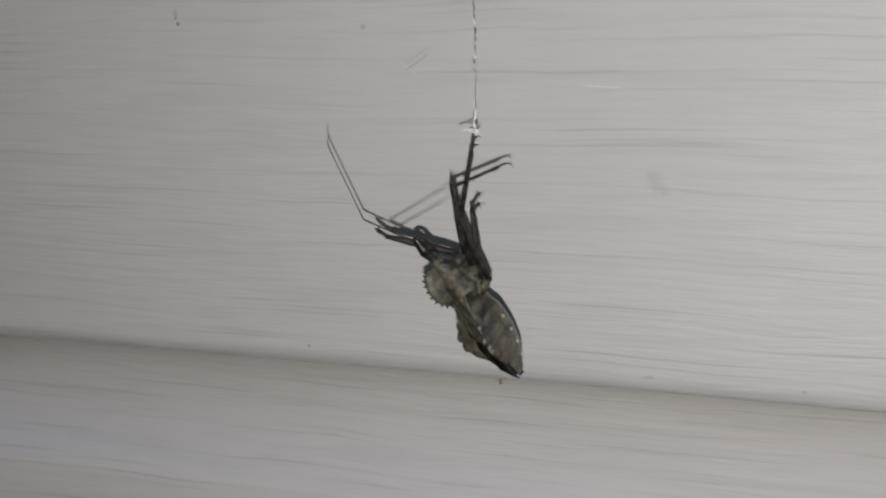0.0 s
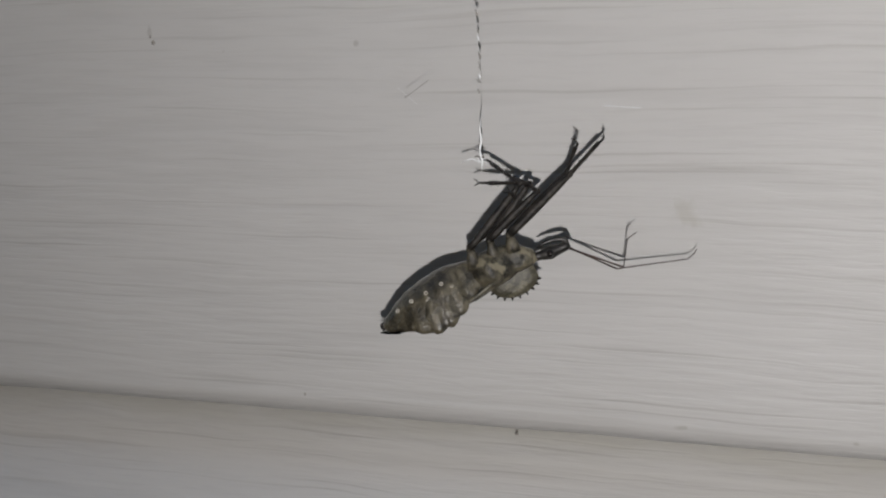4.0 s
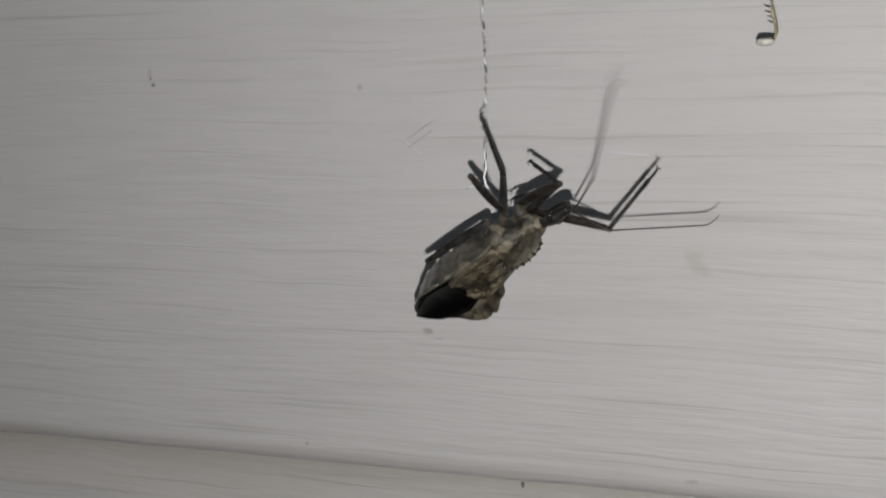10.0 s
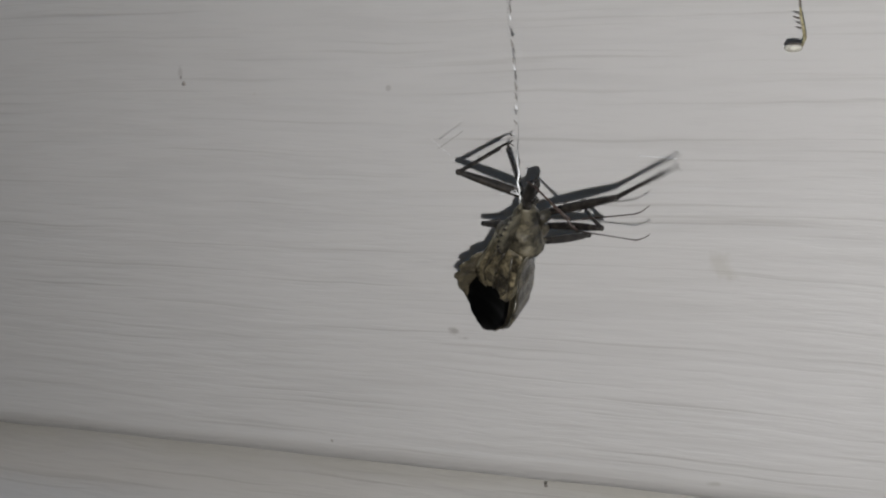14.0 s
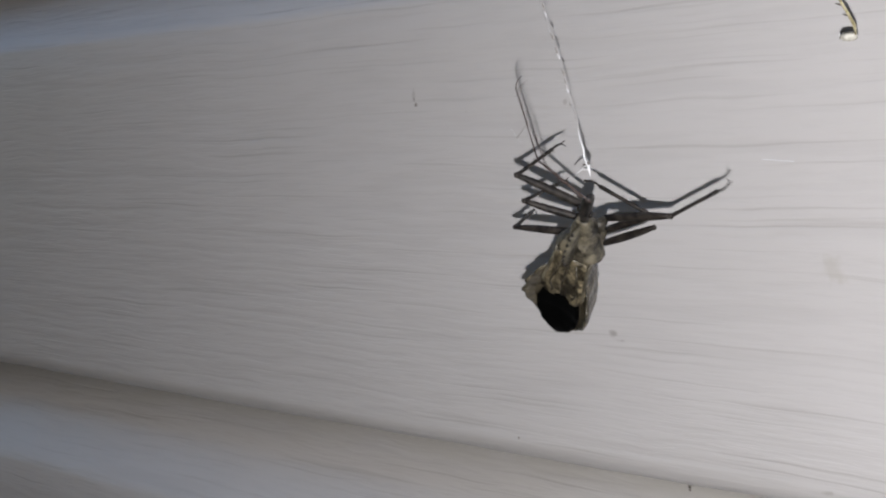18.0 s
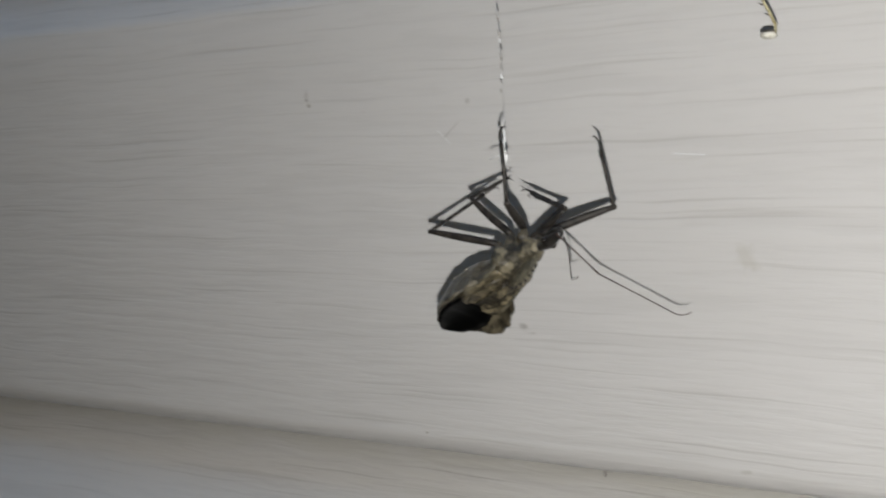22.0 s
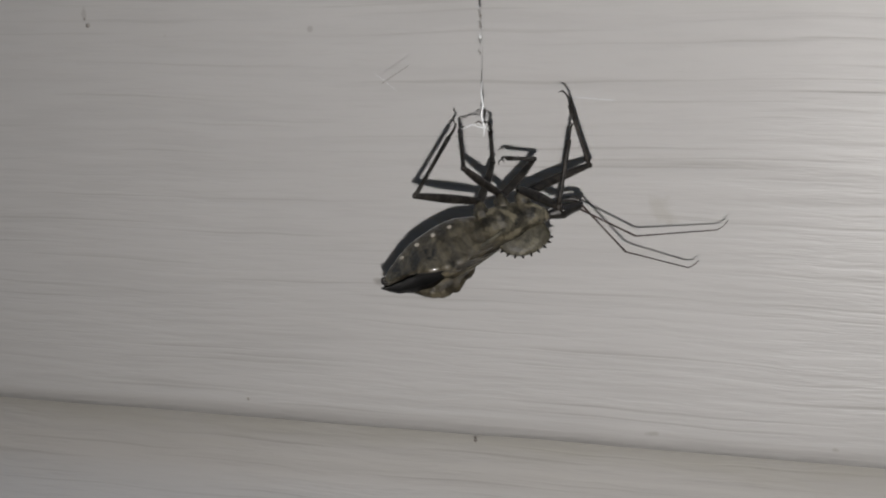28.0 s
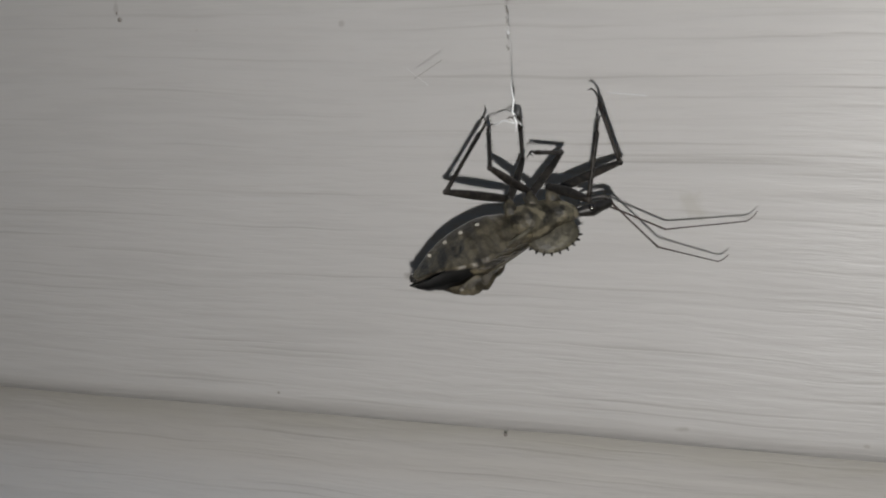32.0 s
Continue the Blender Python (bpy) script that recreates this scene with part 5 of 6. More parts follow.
    walk(limbs["L3"][0], jointed((-0.00456, 0.00159, -0.00456), [
        (0.00, 0.5160, 0.1745, 0.8386, -0.0000), (0.50, 0.5433, 0.1868, 0.8181, -0.0269), (1.00, 0.6166, 0.2713, 0.7132, -0.1938),
        (1.50, 0.5006, 0.1214, 0.8536, 0.0778), (2.00, 0.1772, -0.1242, 0.8667, 0.4495), (2.50, 0.0051, -0.1819, 0.9554, 0.2325),
        (2.75, 0.0710, -0.1640, 0.9449, 0.2742), (3.00, 0.4594, -0.0341, 0.7833, 0.4174), (3.25, 0.3959, 0.0722, 0.8995, 0.1699),
        (3.50, 0.4965, 0.1386, 0.8552, 0.0540), (5.50, 0.2532, 0.0390, 0.9405, 0.2231), (5.75, -0.2341, -0.0520, 0.9614, 0.1348),
        (6.00, -0.6619, -0.1297, 0.7382, 0.0124), (6.25, -0.2529, -0.0388, 0.9552, 0.1486), (6.50, 0.2172, 0.0615, 0.9418, 0.2491),
        (7.00, 0.5014, 0.2057, 0.8366, -0.0802), (7.25, 0.2126, 0.1266, 0.9576, 0.1477), (7.50, 0.0613, 0.1052, 0.9808, 0.1526),
        (7.75, 0.0737, 0.0827, 0.9044, 0.4121), (8.00, 0.4225, 0.1943, 0.5994, 0.6515), (8.25, -0.0039, 0.0227, 0.9223, 0.3858),
        (8.50, -0.1245, -0.0274, 0.9897, 0.0649), (9.00, -0.4039, -0.0049, 0.8421, 0.3573), (9.50, -0.5123, -0.0239, 0.7530, 0.4124),
        (10.00, -0.6656, -0.2290, 0.6719, 0.2305), (10.50, -0.4159, -0.1215, 0.8454, 0.3123), (11.00, -0.3565, 0.0115, 0.7775, 0.5180),
        (11.50, -0.3276, 0.0570, 0.7463, 0.5766), (12.00, -0.2747, 0.1822, 0.4750, 0.8159), (12.50, -0.3056, 0.1298, 0.5167, 0.7892),
        (13.00, -0.2937, 0.1570, 0.3926, 0.8573), (13.50, -0.2375, 0.2508, 0.6403, 0.6861), (14.00, -0.4327, 0.0127, 0.7657, 0.4758),
        (14.50, -0.1810, 0.3026, 0.6016, 0.7168), (15.00, -0.2849, 0.1710, 0.5616, 0.7578), (15.50, -0.2642, 0.1112, 0.8709, 0.3992),
        (17.50, -0.3014, 0.0803, 0.8841, 0.3479), (18.00, -0.4242, 0.1074, 0.6365, 0.6351), (18.50, -0.3028, 0.1478, 0.8167, 0.4684),
        (19.00, -0.4577, 0.0643, 0.7058, 0.5368), (20.00, -0.4127, 0.0190, 0.8189, 0.3983), (21.00, -0.4342, 0.0019, 0.8142, 0.3854),
        (22.00, -0.4413, -0.0051, 0.8136, 0.3785), (22.50, -0.4192, 0.0408, 0.7910, 0.4439), (23.00, -0.5314, -0.1450, 0.8077, 0.2105),
        (24.00, -0.4476, -0.2783, 0.8497, -0.0138), (26.50, -0.5184, -0.0004, 0.7337, 0.4393), (28.00, -0.5184, -0.0004, 0.7337, 0.4393),
        (32.00, -0.5073, 0.0208, 0.7285, 0.4599),
    ]))
    walk(limbs["L3"][1], jointed((0.0, 0.0, 0.0115), [
        (0.00, 0.8070, 0.4867, -0.3346, 0.0000), (0.50, 0.9585, 0.2156, -0.1849, -0.0221), (1.00, 0.9499, 0.3102, 0.0033, 0.0386),
        (1.50, 0.9483, 0.3094, -0.0697, 0.0148), (2.00, 0.9425, 0.3254, -0.0752, 0.0141), (2.50, 0.8945, 0.3203, -0.3047, -0.0663),
        (2.75, 0.8610, 0.4246, -0.2795, -0.0193), (3.00, 0.7584, 0.6282, -0.1147, 0.1304), (3.25, 0.7271, 0.6621, -0.0692, 0.1678),
        (3.50, 0.7174, 0.6703, -0.0509, 0.1830), (5.50, 0.4828, 0.8200, -0.2933, -0.0927), (6.00, 0.6209, 0.7434, -0.2381, -0.0720),
        (6.50, 0.4830, 0.7800, -0.3543, -0.1811), (6.75, 0.6358, 0.7521, -0.1687, 0.0409), (7.00, 0.7200, 0.6431, 0.0351, 0.2585),
        (7.25, 0.4914, 0.8001, 0.1768, 0.2953), (7.50, 0.4561, 0.7856, 0.2226, 0.3538), (7.75, 0.4681, 0.8729, 0.0944, 0.0998),
        (8.00, 0.4736, 0.8781, 0.0042, -0.0684), (8.25, 0.5249, 0.8491, 0.0140, -0.0572), (8.50, 0.6904, 0.7053, 0.1225, 0.1041),
        (9.00, 0.7923, 0.6038, 0.0549, 0.0684), (9.25, 0.9181, 0.3055, 0.1694, 0.1871), (9.50, 0.9227, -0.0331, 0.2615, 0.2812),
        (9.75, 0.8760, 0.4251, 0.1796, 0.1400), (10.00, 0.6201, 0.7818, 0.0548, -0.0346), (10.25, 0.8561, 0.3331, 0.2812, 0.2774),
        (10.50, 0.7449, -0.2506, 0.3936, 0.4769), (10.75, 0.8457, 0.0361, -0.0277, 0.5317), (11.00, 0.7157, 0.3131, -0.4415, 0.4413),
        (11.50, 0.5953, 0.4736, -0.4598, 0.4582), (12.00, 0.7258, 0.2731, -0.5235, 0.3530), (12.50, 0.9175, -0.0409, -0.0747, 0.3886),
        (13.00, 0.7350, 0.0710, -0.5806, 0.3430), (13.50, 0.3766, 0.3760, -0.7458, 0.4007), (14.00, 0.6480, 0.1562, -0.3324, 0.6672),
        (14.50, 0.6784, 0.0908, -0.2502, 0.6847), (15.00, 0.4516, 0.3462, -0.6561, 0.4957), (15.50, 0.4657, 0.3447, -0.5990, 0.5527),
        (17.50, 0.5124, 0.2960, -0.3646, 0.7190), (18.00, 0.5275, 0.2468, -0.5514, 0.5973), (18.50, 0.4770, 0.3185, -0.5288, 0.6256),
        (19.00, 0.4608, 0.2757, -0.7302, 0.4225), (20.00, 0.4972, 0.2530, -0.7080, 0.4331), (21.00, 0.5103, 0.2459, -0.6967, 0.4401),
        (22.00, 0.4463, 0.2414, -0.7954, 0.3313), (22.50, 0.3795, 0.2009, -0.8890, 0.1588), (23.00, 0.4756, 0.2166, -0.8052, 0.2802),
        (24.00, 0.6293, 0.1611, -0.6840, 0.3320), (26.50, 0.3943, 0.1193, -0.9050, 0.1060), (28.00, 0.3943, 0.1193, -0.9050, 0.1060),
        (32.00, 0.3994, 0.1170, -0.9035, 0.1025),
    ]))
    walk(limbs["R3"][0], jointed((-0.00456, -0.00159, -0.00456), [
        (0.00, 0.6430, 0.1596, 0.7490, -0.0000), (0.50, 0.6447, 0.2623, 0.7062, -0.1302), (1.00, 0.6366, 0.1974, 0.7443, -0.0420),
        (1.50, 0.5175, 0.1251, 0.8426, 0.0808), (2.00, 0.5421, 0.0292, 0.8071, 0.2323), (2.50, 0.4880, 0.0576, 0.8543, 0.1694),
        (2.75, 0.3942, 0.0475, 0.9037, 0.1603), (3.00, 0.6415, 0.1040, 0.7516, 0.1130), (3.25, 0.4557, 0.3034, 0.8248, -0.1415),
        (3.50, 0.6012, 0.2728, 0.7245, -0.1981), (5.50, 0.3069, 0.3138, 0.8956, -0.0728), (6.00, -0.0183, 0.4236, 0.8115, -0.4022),
        (6.50, -0.1716, 0.3211, 0.4865, -0.7942), (6.80, -0.2786, -0.0712, 0.1282, -0.9491), (7.00, -0.2694, 0.3518, 0.3150, -0.8393), (7.13, -0.2311, 0.5851, 0.3989, -0.6672), (7.25, -0.1230, 0.4070, 0.5940, -0.6829),
        (7.50, 0.0112, 0.4692, 0.8099, -0.3518), (7.75, 0.0409, 0.4803, 0.8553, -0.1899), (8.00, -0.0425, 0.4958, 0.8522, -0.1618),
        (8.25, 0.0660, 0.4605, 0.8376, -0.2863), (8.50, 0.0483, 0.4527, 0.7966, -0.3976), (9.00, -0.1120, 0.5298, 0.8392, 0.0498),
        (9.50, -0.0012, 0.5126, 0.7098, 0.4832), (10.00, 0.0451, 0.6032, 0.7929, -0.0736), (10.50, 0.1319, 0.5152, 0.7259, 0.4361),
        (10.75, 0.4176, 0.5605, 0.5525, 0.4542), (11.00, 0.6557, 0.5418, 0.3160, 0.4204), (11.50, 0.4964, 0.8264, 0.2386, 0.1172),
        (12.00, 0.6537, 0.6330, 0.2760, 0.3095), (12.50, 0.3280, 0.9284, 0.1474, -0.0939), (13.00, 0.0094, 0.9631, 0.0614, -0.2618),
        (13.50, 0.3005, 0.9278, 0.1391, -0.1716), (14.00, 0.0191, 0.9755, 0.0843, -0.2022), (14.50, 0.4385, 0.8826, 0.1677, 0.0262),
        (15.00, 0.5745, 0.6274, 0.3123, 0.4229), (15.50, 0.5576, 0.7569, 0.2306, 0.2509), (17.50, 0.4867, 0.8674, 0.1038, 0.0012),
        (18.00, 0.6238, 0.6466, 0.2705, 0.3457), (18.50, 0.4696, 0.8724, 0.1343, 0.0212), (19.00, 0.2061, 0.9683, 0.1407, -0.0063),
        (19.50, 0.2708, 0.8855, 0.1987, 0.3209), (20.00, 0.3027, 0.6951, 0.2326, 0.6092), (21.00, 0.2529, 0.6956, 0.2778, 0.6124),
        (22.00, 0.2531, 0.7002, 0.2775, 0.6072), (22.50, 0.2009, 0.9109, 0.2722, 0.2361), (23.00, 0.2703, 0.9404, 0.1987, -0.0558),
        (24.00, 0.2681, 0.9364, 0.2236, 0.0345), (26.50, 0.3499, 0.8789, 0.2545, 0.2008), (28.00, 0.3499, 0.8789, 0.2545, 0.2008),
        (32.00, 0.3416, 0.8857, 0.2528, 0.1869),
    ]))
    walk(limbs["R3"][1], jointed((0.0, 0.0, 0.0115), [
        (0.00, 0.9610, 0.1834, 0.2069, -0.0000), (0.50, 0.9858, -0.0257, 0.1621, 0.0364), (1.00, 0.9713, 0.1344, 0.1961, 0.0087),
        (1.50, 0.9907, -0.0349, 0.1269, 0.0335), (2.00, 0.9319, -0.0705, 0.3547, 0.0281), (2.50, 0.8707, -0.2350, 0.4239, 0.0836),
        (2.75, 0.8577, -0.1783, 0.4807, 0.0394), (3.00, 0.6343, -0.0127, 0.7632, -0.1224), (3.25, 0.7055, -0.0879, 0.7018, -0.0444),
        (3.50, 0.4423, -0.3524, 0.7938, 0.2238), (5.50, 0.3325, -0.4285, 0.7778, 0.3175), (5.75, 0.7906, -0.0875, 0.5539, 0.2458),
        (6.00, 0.9472, 0.2868, 0.1188, 0.0803), (6.50, 0.9094, 0.3287, 0.2317, 0.1061), (6.75, 0.9833, -0.0168, 0.0962, 0.1537),
        (7.00, 0.9141, -0.3599, -0.0532, 0.1790), (7.12, 0.9700, -0.0351, 0.2177, 0.1023), (7.25, 0.8437, 0.2963, 0.4477, 0.0063),
        (7.50, 0.7131, 0.3304, 0.6166, 0.0465), (7.75, 0.8202, 0.1859, 0.5237, 0.1355), (8.00, 0.9070, -0.1499, 0.2518, 0.3026),
        (8.25, 0.8022, 0.1991, 0.5495, 0.1215), (8.50, 0.6662, 0.3873, 0.6373, -0.0062), (8.75, 0.7783, 0.4738, 0.2917, -0.2909),
        (9.00, 0.7188, 0.4558, -0.1182, -0.5115), (9.50, 0.7652, 0.0756, -0.1435, -0.6230), (10.00, 0.7733, -0.0215, 0.1237, -0.6215),
        (10.50, 0.6407, 0.4590, 0.1653, -0.5929), (10.75, 0.4611, 0.7327, 0.2897, -0.4081), (11.00, 0.2093, 0.8915, 0.3688, -0.1594),
        (11.50, 0.2076, 0.8765, 0.3348, -0.2766), (12.00, 0.0706, 0.9264, 0.3685, -0.0319), (12.50, 0.3706, 0.7393, 0.2693, -0.4936),
        (13.00, 0.4878, 0.5369, 0.1895, -0.6617), (13.50, 0.3801, 0.7317, 0.2799, -0.4917), (14.00, 0.4851, 0.5332, 0.1826, -0.6687),
        (14.50, 0.2621, 0.8448, 0.2761, -0.3759), (15.00, 0.3139, 0.8592, 0.3972, -0.0749), (15.50, 0.0924, 0.8566, 0.2408, -0.4468),
        (17.50, 0.1857, 0.8247, 0.2796, -0.4553), (18.00, 0.0517, 0.9391, 0.3367, -0.0456), (18.50, 0.2604, 0.8242, 0.2853, -0.4142),
        (19.00, 0.5472, 0.4955, 0.2483, -0.6272), (20.00, 0.2433, 0.8373, 0.3525, -0.3397), (21.00, 0.2231, 0.8334, 0.3300, -0.3831),
        (22.00, 0.1596, 0.8487, 0.3013, -0.4042), (22.50, 0.4458, 0.7477, 0.4342, -0.2315), (23.00, 0.3789, 0.7281, 0.5691, 0.0486),
        (24.00, 0.4682, 0.6961, 0.5415, 0.0550), (26.50, 0.4760, 0.7110, 0.5176, 0.0031), (28.00, 0.4760, 0.7110, 0.5176, 0.0031),
        (32.00, 0.4926, 0.7014, 0.5150, 0.0097),
    ]))
    walk(limbs["AL"][0], jointed((0.00827, 0.00074, 0.00064), [
        (0.00, 0.8301, -0.1655, 0.5325, 0.0000), (0.50, 0.7556, -0.0753, 0.6457, -0.0805), (1.00, 0.7246, 0.0357, 0.6659, -0.1740),
        (1.50, 0.7462, -0.0532, 0.6564, -0.0980), (2.00, 0.5564, -0.2179, 0.7995, 0.0617), (2.50, 0.3563, -0.2826, 0.8851, 0.0988),
        (2.62, 0.2520, -0.1895, 0.9286, -0.1958), (2.75, 0.1205, -0.0759, 0.8715, -0.4693), (2.88, 0.2259, -0.0782, 0.6483, -0.7229),
        (3.00, 0.3031, -0.0707, 0.3439, -0.8859), (3.25, 0.2974, 0.0565, 0.0722, -0.9503), (3.50, 0.2945, -0.2187, -0.1548, -0.9173),
        (4.50, 0.1998, -0.5132, -0.0829, -0.8306), (5.50, 0.0835, -0.7521, -0.0020, -0.6538), (5.75, -0.1920, -0.5159, 0.2538, -0.7954),
        (6.00, -0.4257, -0.1677, 0.4544, -0.7643), (6.25, -0.3388, -0.2900, 0.0635, -0.8928), (6.50, -0.1869, -0.3566, -0.3397, -0.8500),
        (7.00, -0.2591, -0.0351, 0.0800, -0.9619), (7.25, -0.2629, 0.0111, 0.0833, -0.9611), (7.50, -0.2666, 0.0398, 0.0197, -0.9628),
        (7.75, -0.2632, -0.1371, -0.2356, -0.9254), (8.00, -0.3174, -0.3709, -0.1466, -0.8603), (8.25, -0.0573, -0.2362, -0.6075, -0.7562),
        (8.50, 0.0864, -0.1427, -0.7875, -0.5932), (8.75, 0.4166, 0.1348, -0.8819, -0.1750), (9.00, 0.5927, 0.3624, -0.6500, 0.3080),
        (9.25, 0.8483, -0.1165, -0.5166, -0.0028), (9.50, 0.7568, -0.5478, -0.1718, -0.3125), (9.75, 0.8013, -0.3655, 0.0744, -0.4677),
        (9.92, 0.7574, -0.1442, 0.3344, -0.5420), (10.00, 0.7498, -0.1394, 0.3116, -0.5668), (10.08, 0.7413, -0.1345, 0.2884, -0.5910), (10.50, 0.5541, 0.2714, 0.4828, -0.6214), (11.00, 0.5629, 0.1982, 0.6319, -0.4945),
        (11.25, 0.8248, -0.1246, 0.1830, -0.5202), (11.50, 0.7774, -0.4006, -0.3346, -0.3510), (11.75, 0.8964, -0.0909, -0.0203, -0.4333),
        (11.92, 0.8540, 0.3615, 0.3193, -0.1953), (12.00, 0.8221, 0.2384, 0.2984, -0.4223), (12.08, 0.7342, 0.0991, 0.2571, -0.6206), (12.50, 0.6547, 0.4864, 0.4288, -0.3885), (12.75, 0.6826, 0.3234, -0.0493, -0.6535),
        (13.00, 0.4878, 0.0550, -0.5113, -0.7054), (13.50, 0.2701, -0.2786, -0.5443, -0.7438), (13.67, 0.2646, -0.1726, -0.1330, -0.9394),
        (13.83, 0.2012, -0.0290, 0.3073, -0.9296), (14.00, 0.0939, 0.1210, 0.6805, -0.7166), (14.25, 0.3314, -0.1478, 0.5445, -0.7562),
        (14.50, 0.5196, -0.3946, 0.3275, -0.6834), (15.00, 0.3254, 0.0834, 0.4539, -0.8253), (15.50, 0.2186, 0.2892, 0.3149, -0.8772),
        (16.50, 0.1052, 0.2151, -0.1695, -0.9560), (17.50, -0.0355, 0.0852, -0.6099, -0.7871), (18.00, -0.1049, 0.0068, -0.7424, -0.6617),
        (18.25, -0.0767, 0.0698, -0.2543, -0.9615), (18.50, -0.0230, 0.1096, 0.3184, -0.9413), (18.92, 0.1597, -0.3110, 0.2737, -0.8961), (19.00, 0.1013, -0.2845, 0.2375, -0.9233), (19.08, 0.0422, -0.2562, 0.1999, -0.9448),
        (20.00, 0.0116, -0.1190, 0.3874, -0.9141), (21.00, 0.0388, -0.1575, 0.3059, -0.9382), (22.00, -0.0127, -0.0932, 0.4727, -0.8762),
        (22.50, -0.0006, -0.0930, 0.3492, -0.9324), (23.00, 0.0294, -0.1620, 0.3077, -0.9371), (24.00, 0.0422, -0.1630, 0.2392, -0.9562),
        (26.50, 0.0726, -0.1813, 0.0929, -0.9763), (28.00, 0.0726, -0.1813, 0.0929, -0.9763), (32.00, 0.0735, -0.2100, 0.1004, -0.9698),
    ]))
    walk(limbs["AL"][1], jointed((0.0, 0.0, 0.0084), [
        (0.00, 0.9215, -0.0452, 0.3394, -0.1830), (0.50, 0.8962, -0.0540, 0.3344, -0.2864), (1.00, 0.8977, -0.1832, 0.2417, -0.3197),
        (1.50, 0.9009, -0.1833, 0.3468, -0.1860), (2.00, 0.9782, -0.1692, 0.0856, -0.0842), (2.50, 0.9969, -0.0137, 0.0334, 0.0696),
        (2.75, 0.7706, -0.3453, -0.1313, 0.5193), (2.88, 0.5930, -0.2718, -0.0172, 0.7578), (3.00, 0.3520, -0.1691, 0.0986, 0.9153),
        (3.25, -0.0522, -0.5845, -0.0573, 0.8077), (3.50, 0.1249, -0.1872, -0.4925, 0.8407), (4.17, 0.4780, -0.1071, -0.6200, 0.6129),
        (4.83, 0.7358, -0.0057, -0.6240, 0.2630), (5.50, 0.8471, 0.0969, -0.5036, -0.1394), (5.67, 0.6541, -0.0382, -0.7184, 0.2337),
        (5.83, 0.3036, -0.1641, -0.7601, 0.5505), (6.00, -0.1199, -0.2505, -0.6189, 0.7348), (6.50, -0.3982, 0.0151, -0.2495, 0.8826),
        (7.00, -0.6029, -0.0958, -0.2433, 0.7537), (7.25, -0.2104, -0.4365, -0.1992, 0.8518), (7.50, 0.1399, -0.4968, 0.0496, 0.8551),
        (7.75, 0.0845, -0.4145, 0.1289, 0.8969), (7.88, -0.2239, -0.2965, 0.0063, 0.9284), (8.00, -0.5043, -0.1415, -0.1170, 0.8438),
        (8.25, -0.3522, -0.4433, 0.2200, 0.7944), (8.50, -0.3606, -0.4780, 0.2468, 0.7619), (8.75, -0.3053, -0.3630, -0.3023, 0.8268),
        (9.00, -0.1517, -0.1312, -0.7540, 0.6255), (9.17, 0.1947, -0.3051, -0.5198, 0.7738), (9.33, 0.4969, -0.4098, -0.1675, 0.7464),
        (9.50, 0.6862, -0.4214, 0.2228, 0.5495), (10.00, 0.6322, 0.0259, 0.2935, 0.7166), (10.50, 0.6637, -0.1683, 0.2029, 0.7000),
        (11.00, 0.8815, -0.2890, -0.1623, 0.3362), (11.50, 0.6132, -0.4673, 0.3242, 0.5481), (11.67, 0.4346, -0.8357, 0.1192, 0.3137),
        (11.83, 0.1411, -0.9830, -0.1173, -0.0036), (12.00, -0.1898, -0.8702, -0.3228, -0.3200),
        (12.17, -0.5909, -0.5906, -0.4331, -0.3384), (12.33, -0.8433, -0.1623, -0.4344, -0.2717),
        (12.50, -0.8836, 0.3067, -0.3264, -0.1366), (12.75, -0.5796, 0.4906, -0.4693, -0.4507), (13.00, -0.1336, 0.5541, -0.4970, -0.6543),
        (13.50, -0.0054, 0.3407, -0.4367, -0.8326), (13.75, -0.2326, 0.3900, -0.1853, -0.8715), (14.00, -0.4321, 0.3931, 0.0881, -0.8069),
        (14.25, -0.6894, 0.4520, 0.1558, -0.5442), (14.50, -0.8479, 0.4461, 0.2013, -0.2037), (14.75, -0.7229, 0.3719, -0.0656, -0.5786),
        (15.00, -0.4295, 0.2111, -0.3172, -0.8188), (15.50, -0.4433, 0.3313, -0.0660, -0.8303), (16.50, -0.0980, 0.3718, 0.0429, -0.9221),
        (17.50, 0.2612, 0.3598, 0.1457, -0.8838), (18.00, 0.4159, 0.4454, -0.2201, -0.7617), (18.25, 0.1223, 0.4219, -0.3949, -0.8069),
        (18.50, -0.1860, 0.3481, -0.5225, -0.7558), (19.00, 0.1114, 0.2571, -0.1437, -0.9491), (20.00, 0.0021, 0.2435, -0.0766, -0.9669),
        (21.00, 0.0534, 0.2274, -0.1859, -0.9544), (22.00, -0.0597, 0.1842, 0.0543, -0.9796), (22.50, -0.0017, 0.2056, -0.0228, -0.9784),
        (23.00, 0.0390, 0.3135, 0.2120, -0.9248), (24.00, 0.1048, 0.2466, 0.3566, -0.8950), (25.25, 0.1517, 0.2429, -0.0303, -0.9576),
        (26.50, 0.1750, 0.2013, -0.4124, -0.8711), (28.00, 0.1750, 0.2013, -0.4124, -0.8711), (32.00, 0.1707, 0.1697, -0.4308, -0.8697),
    ]))
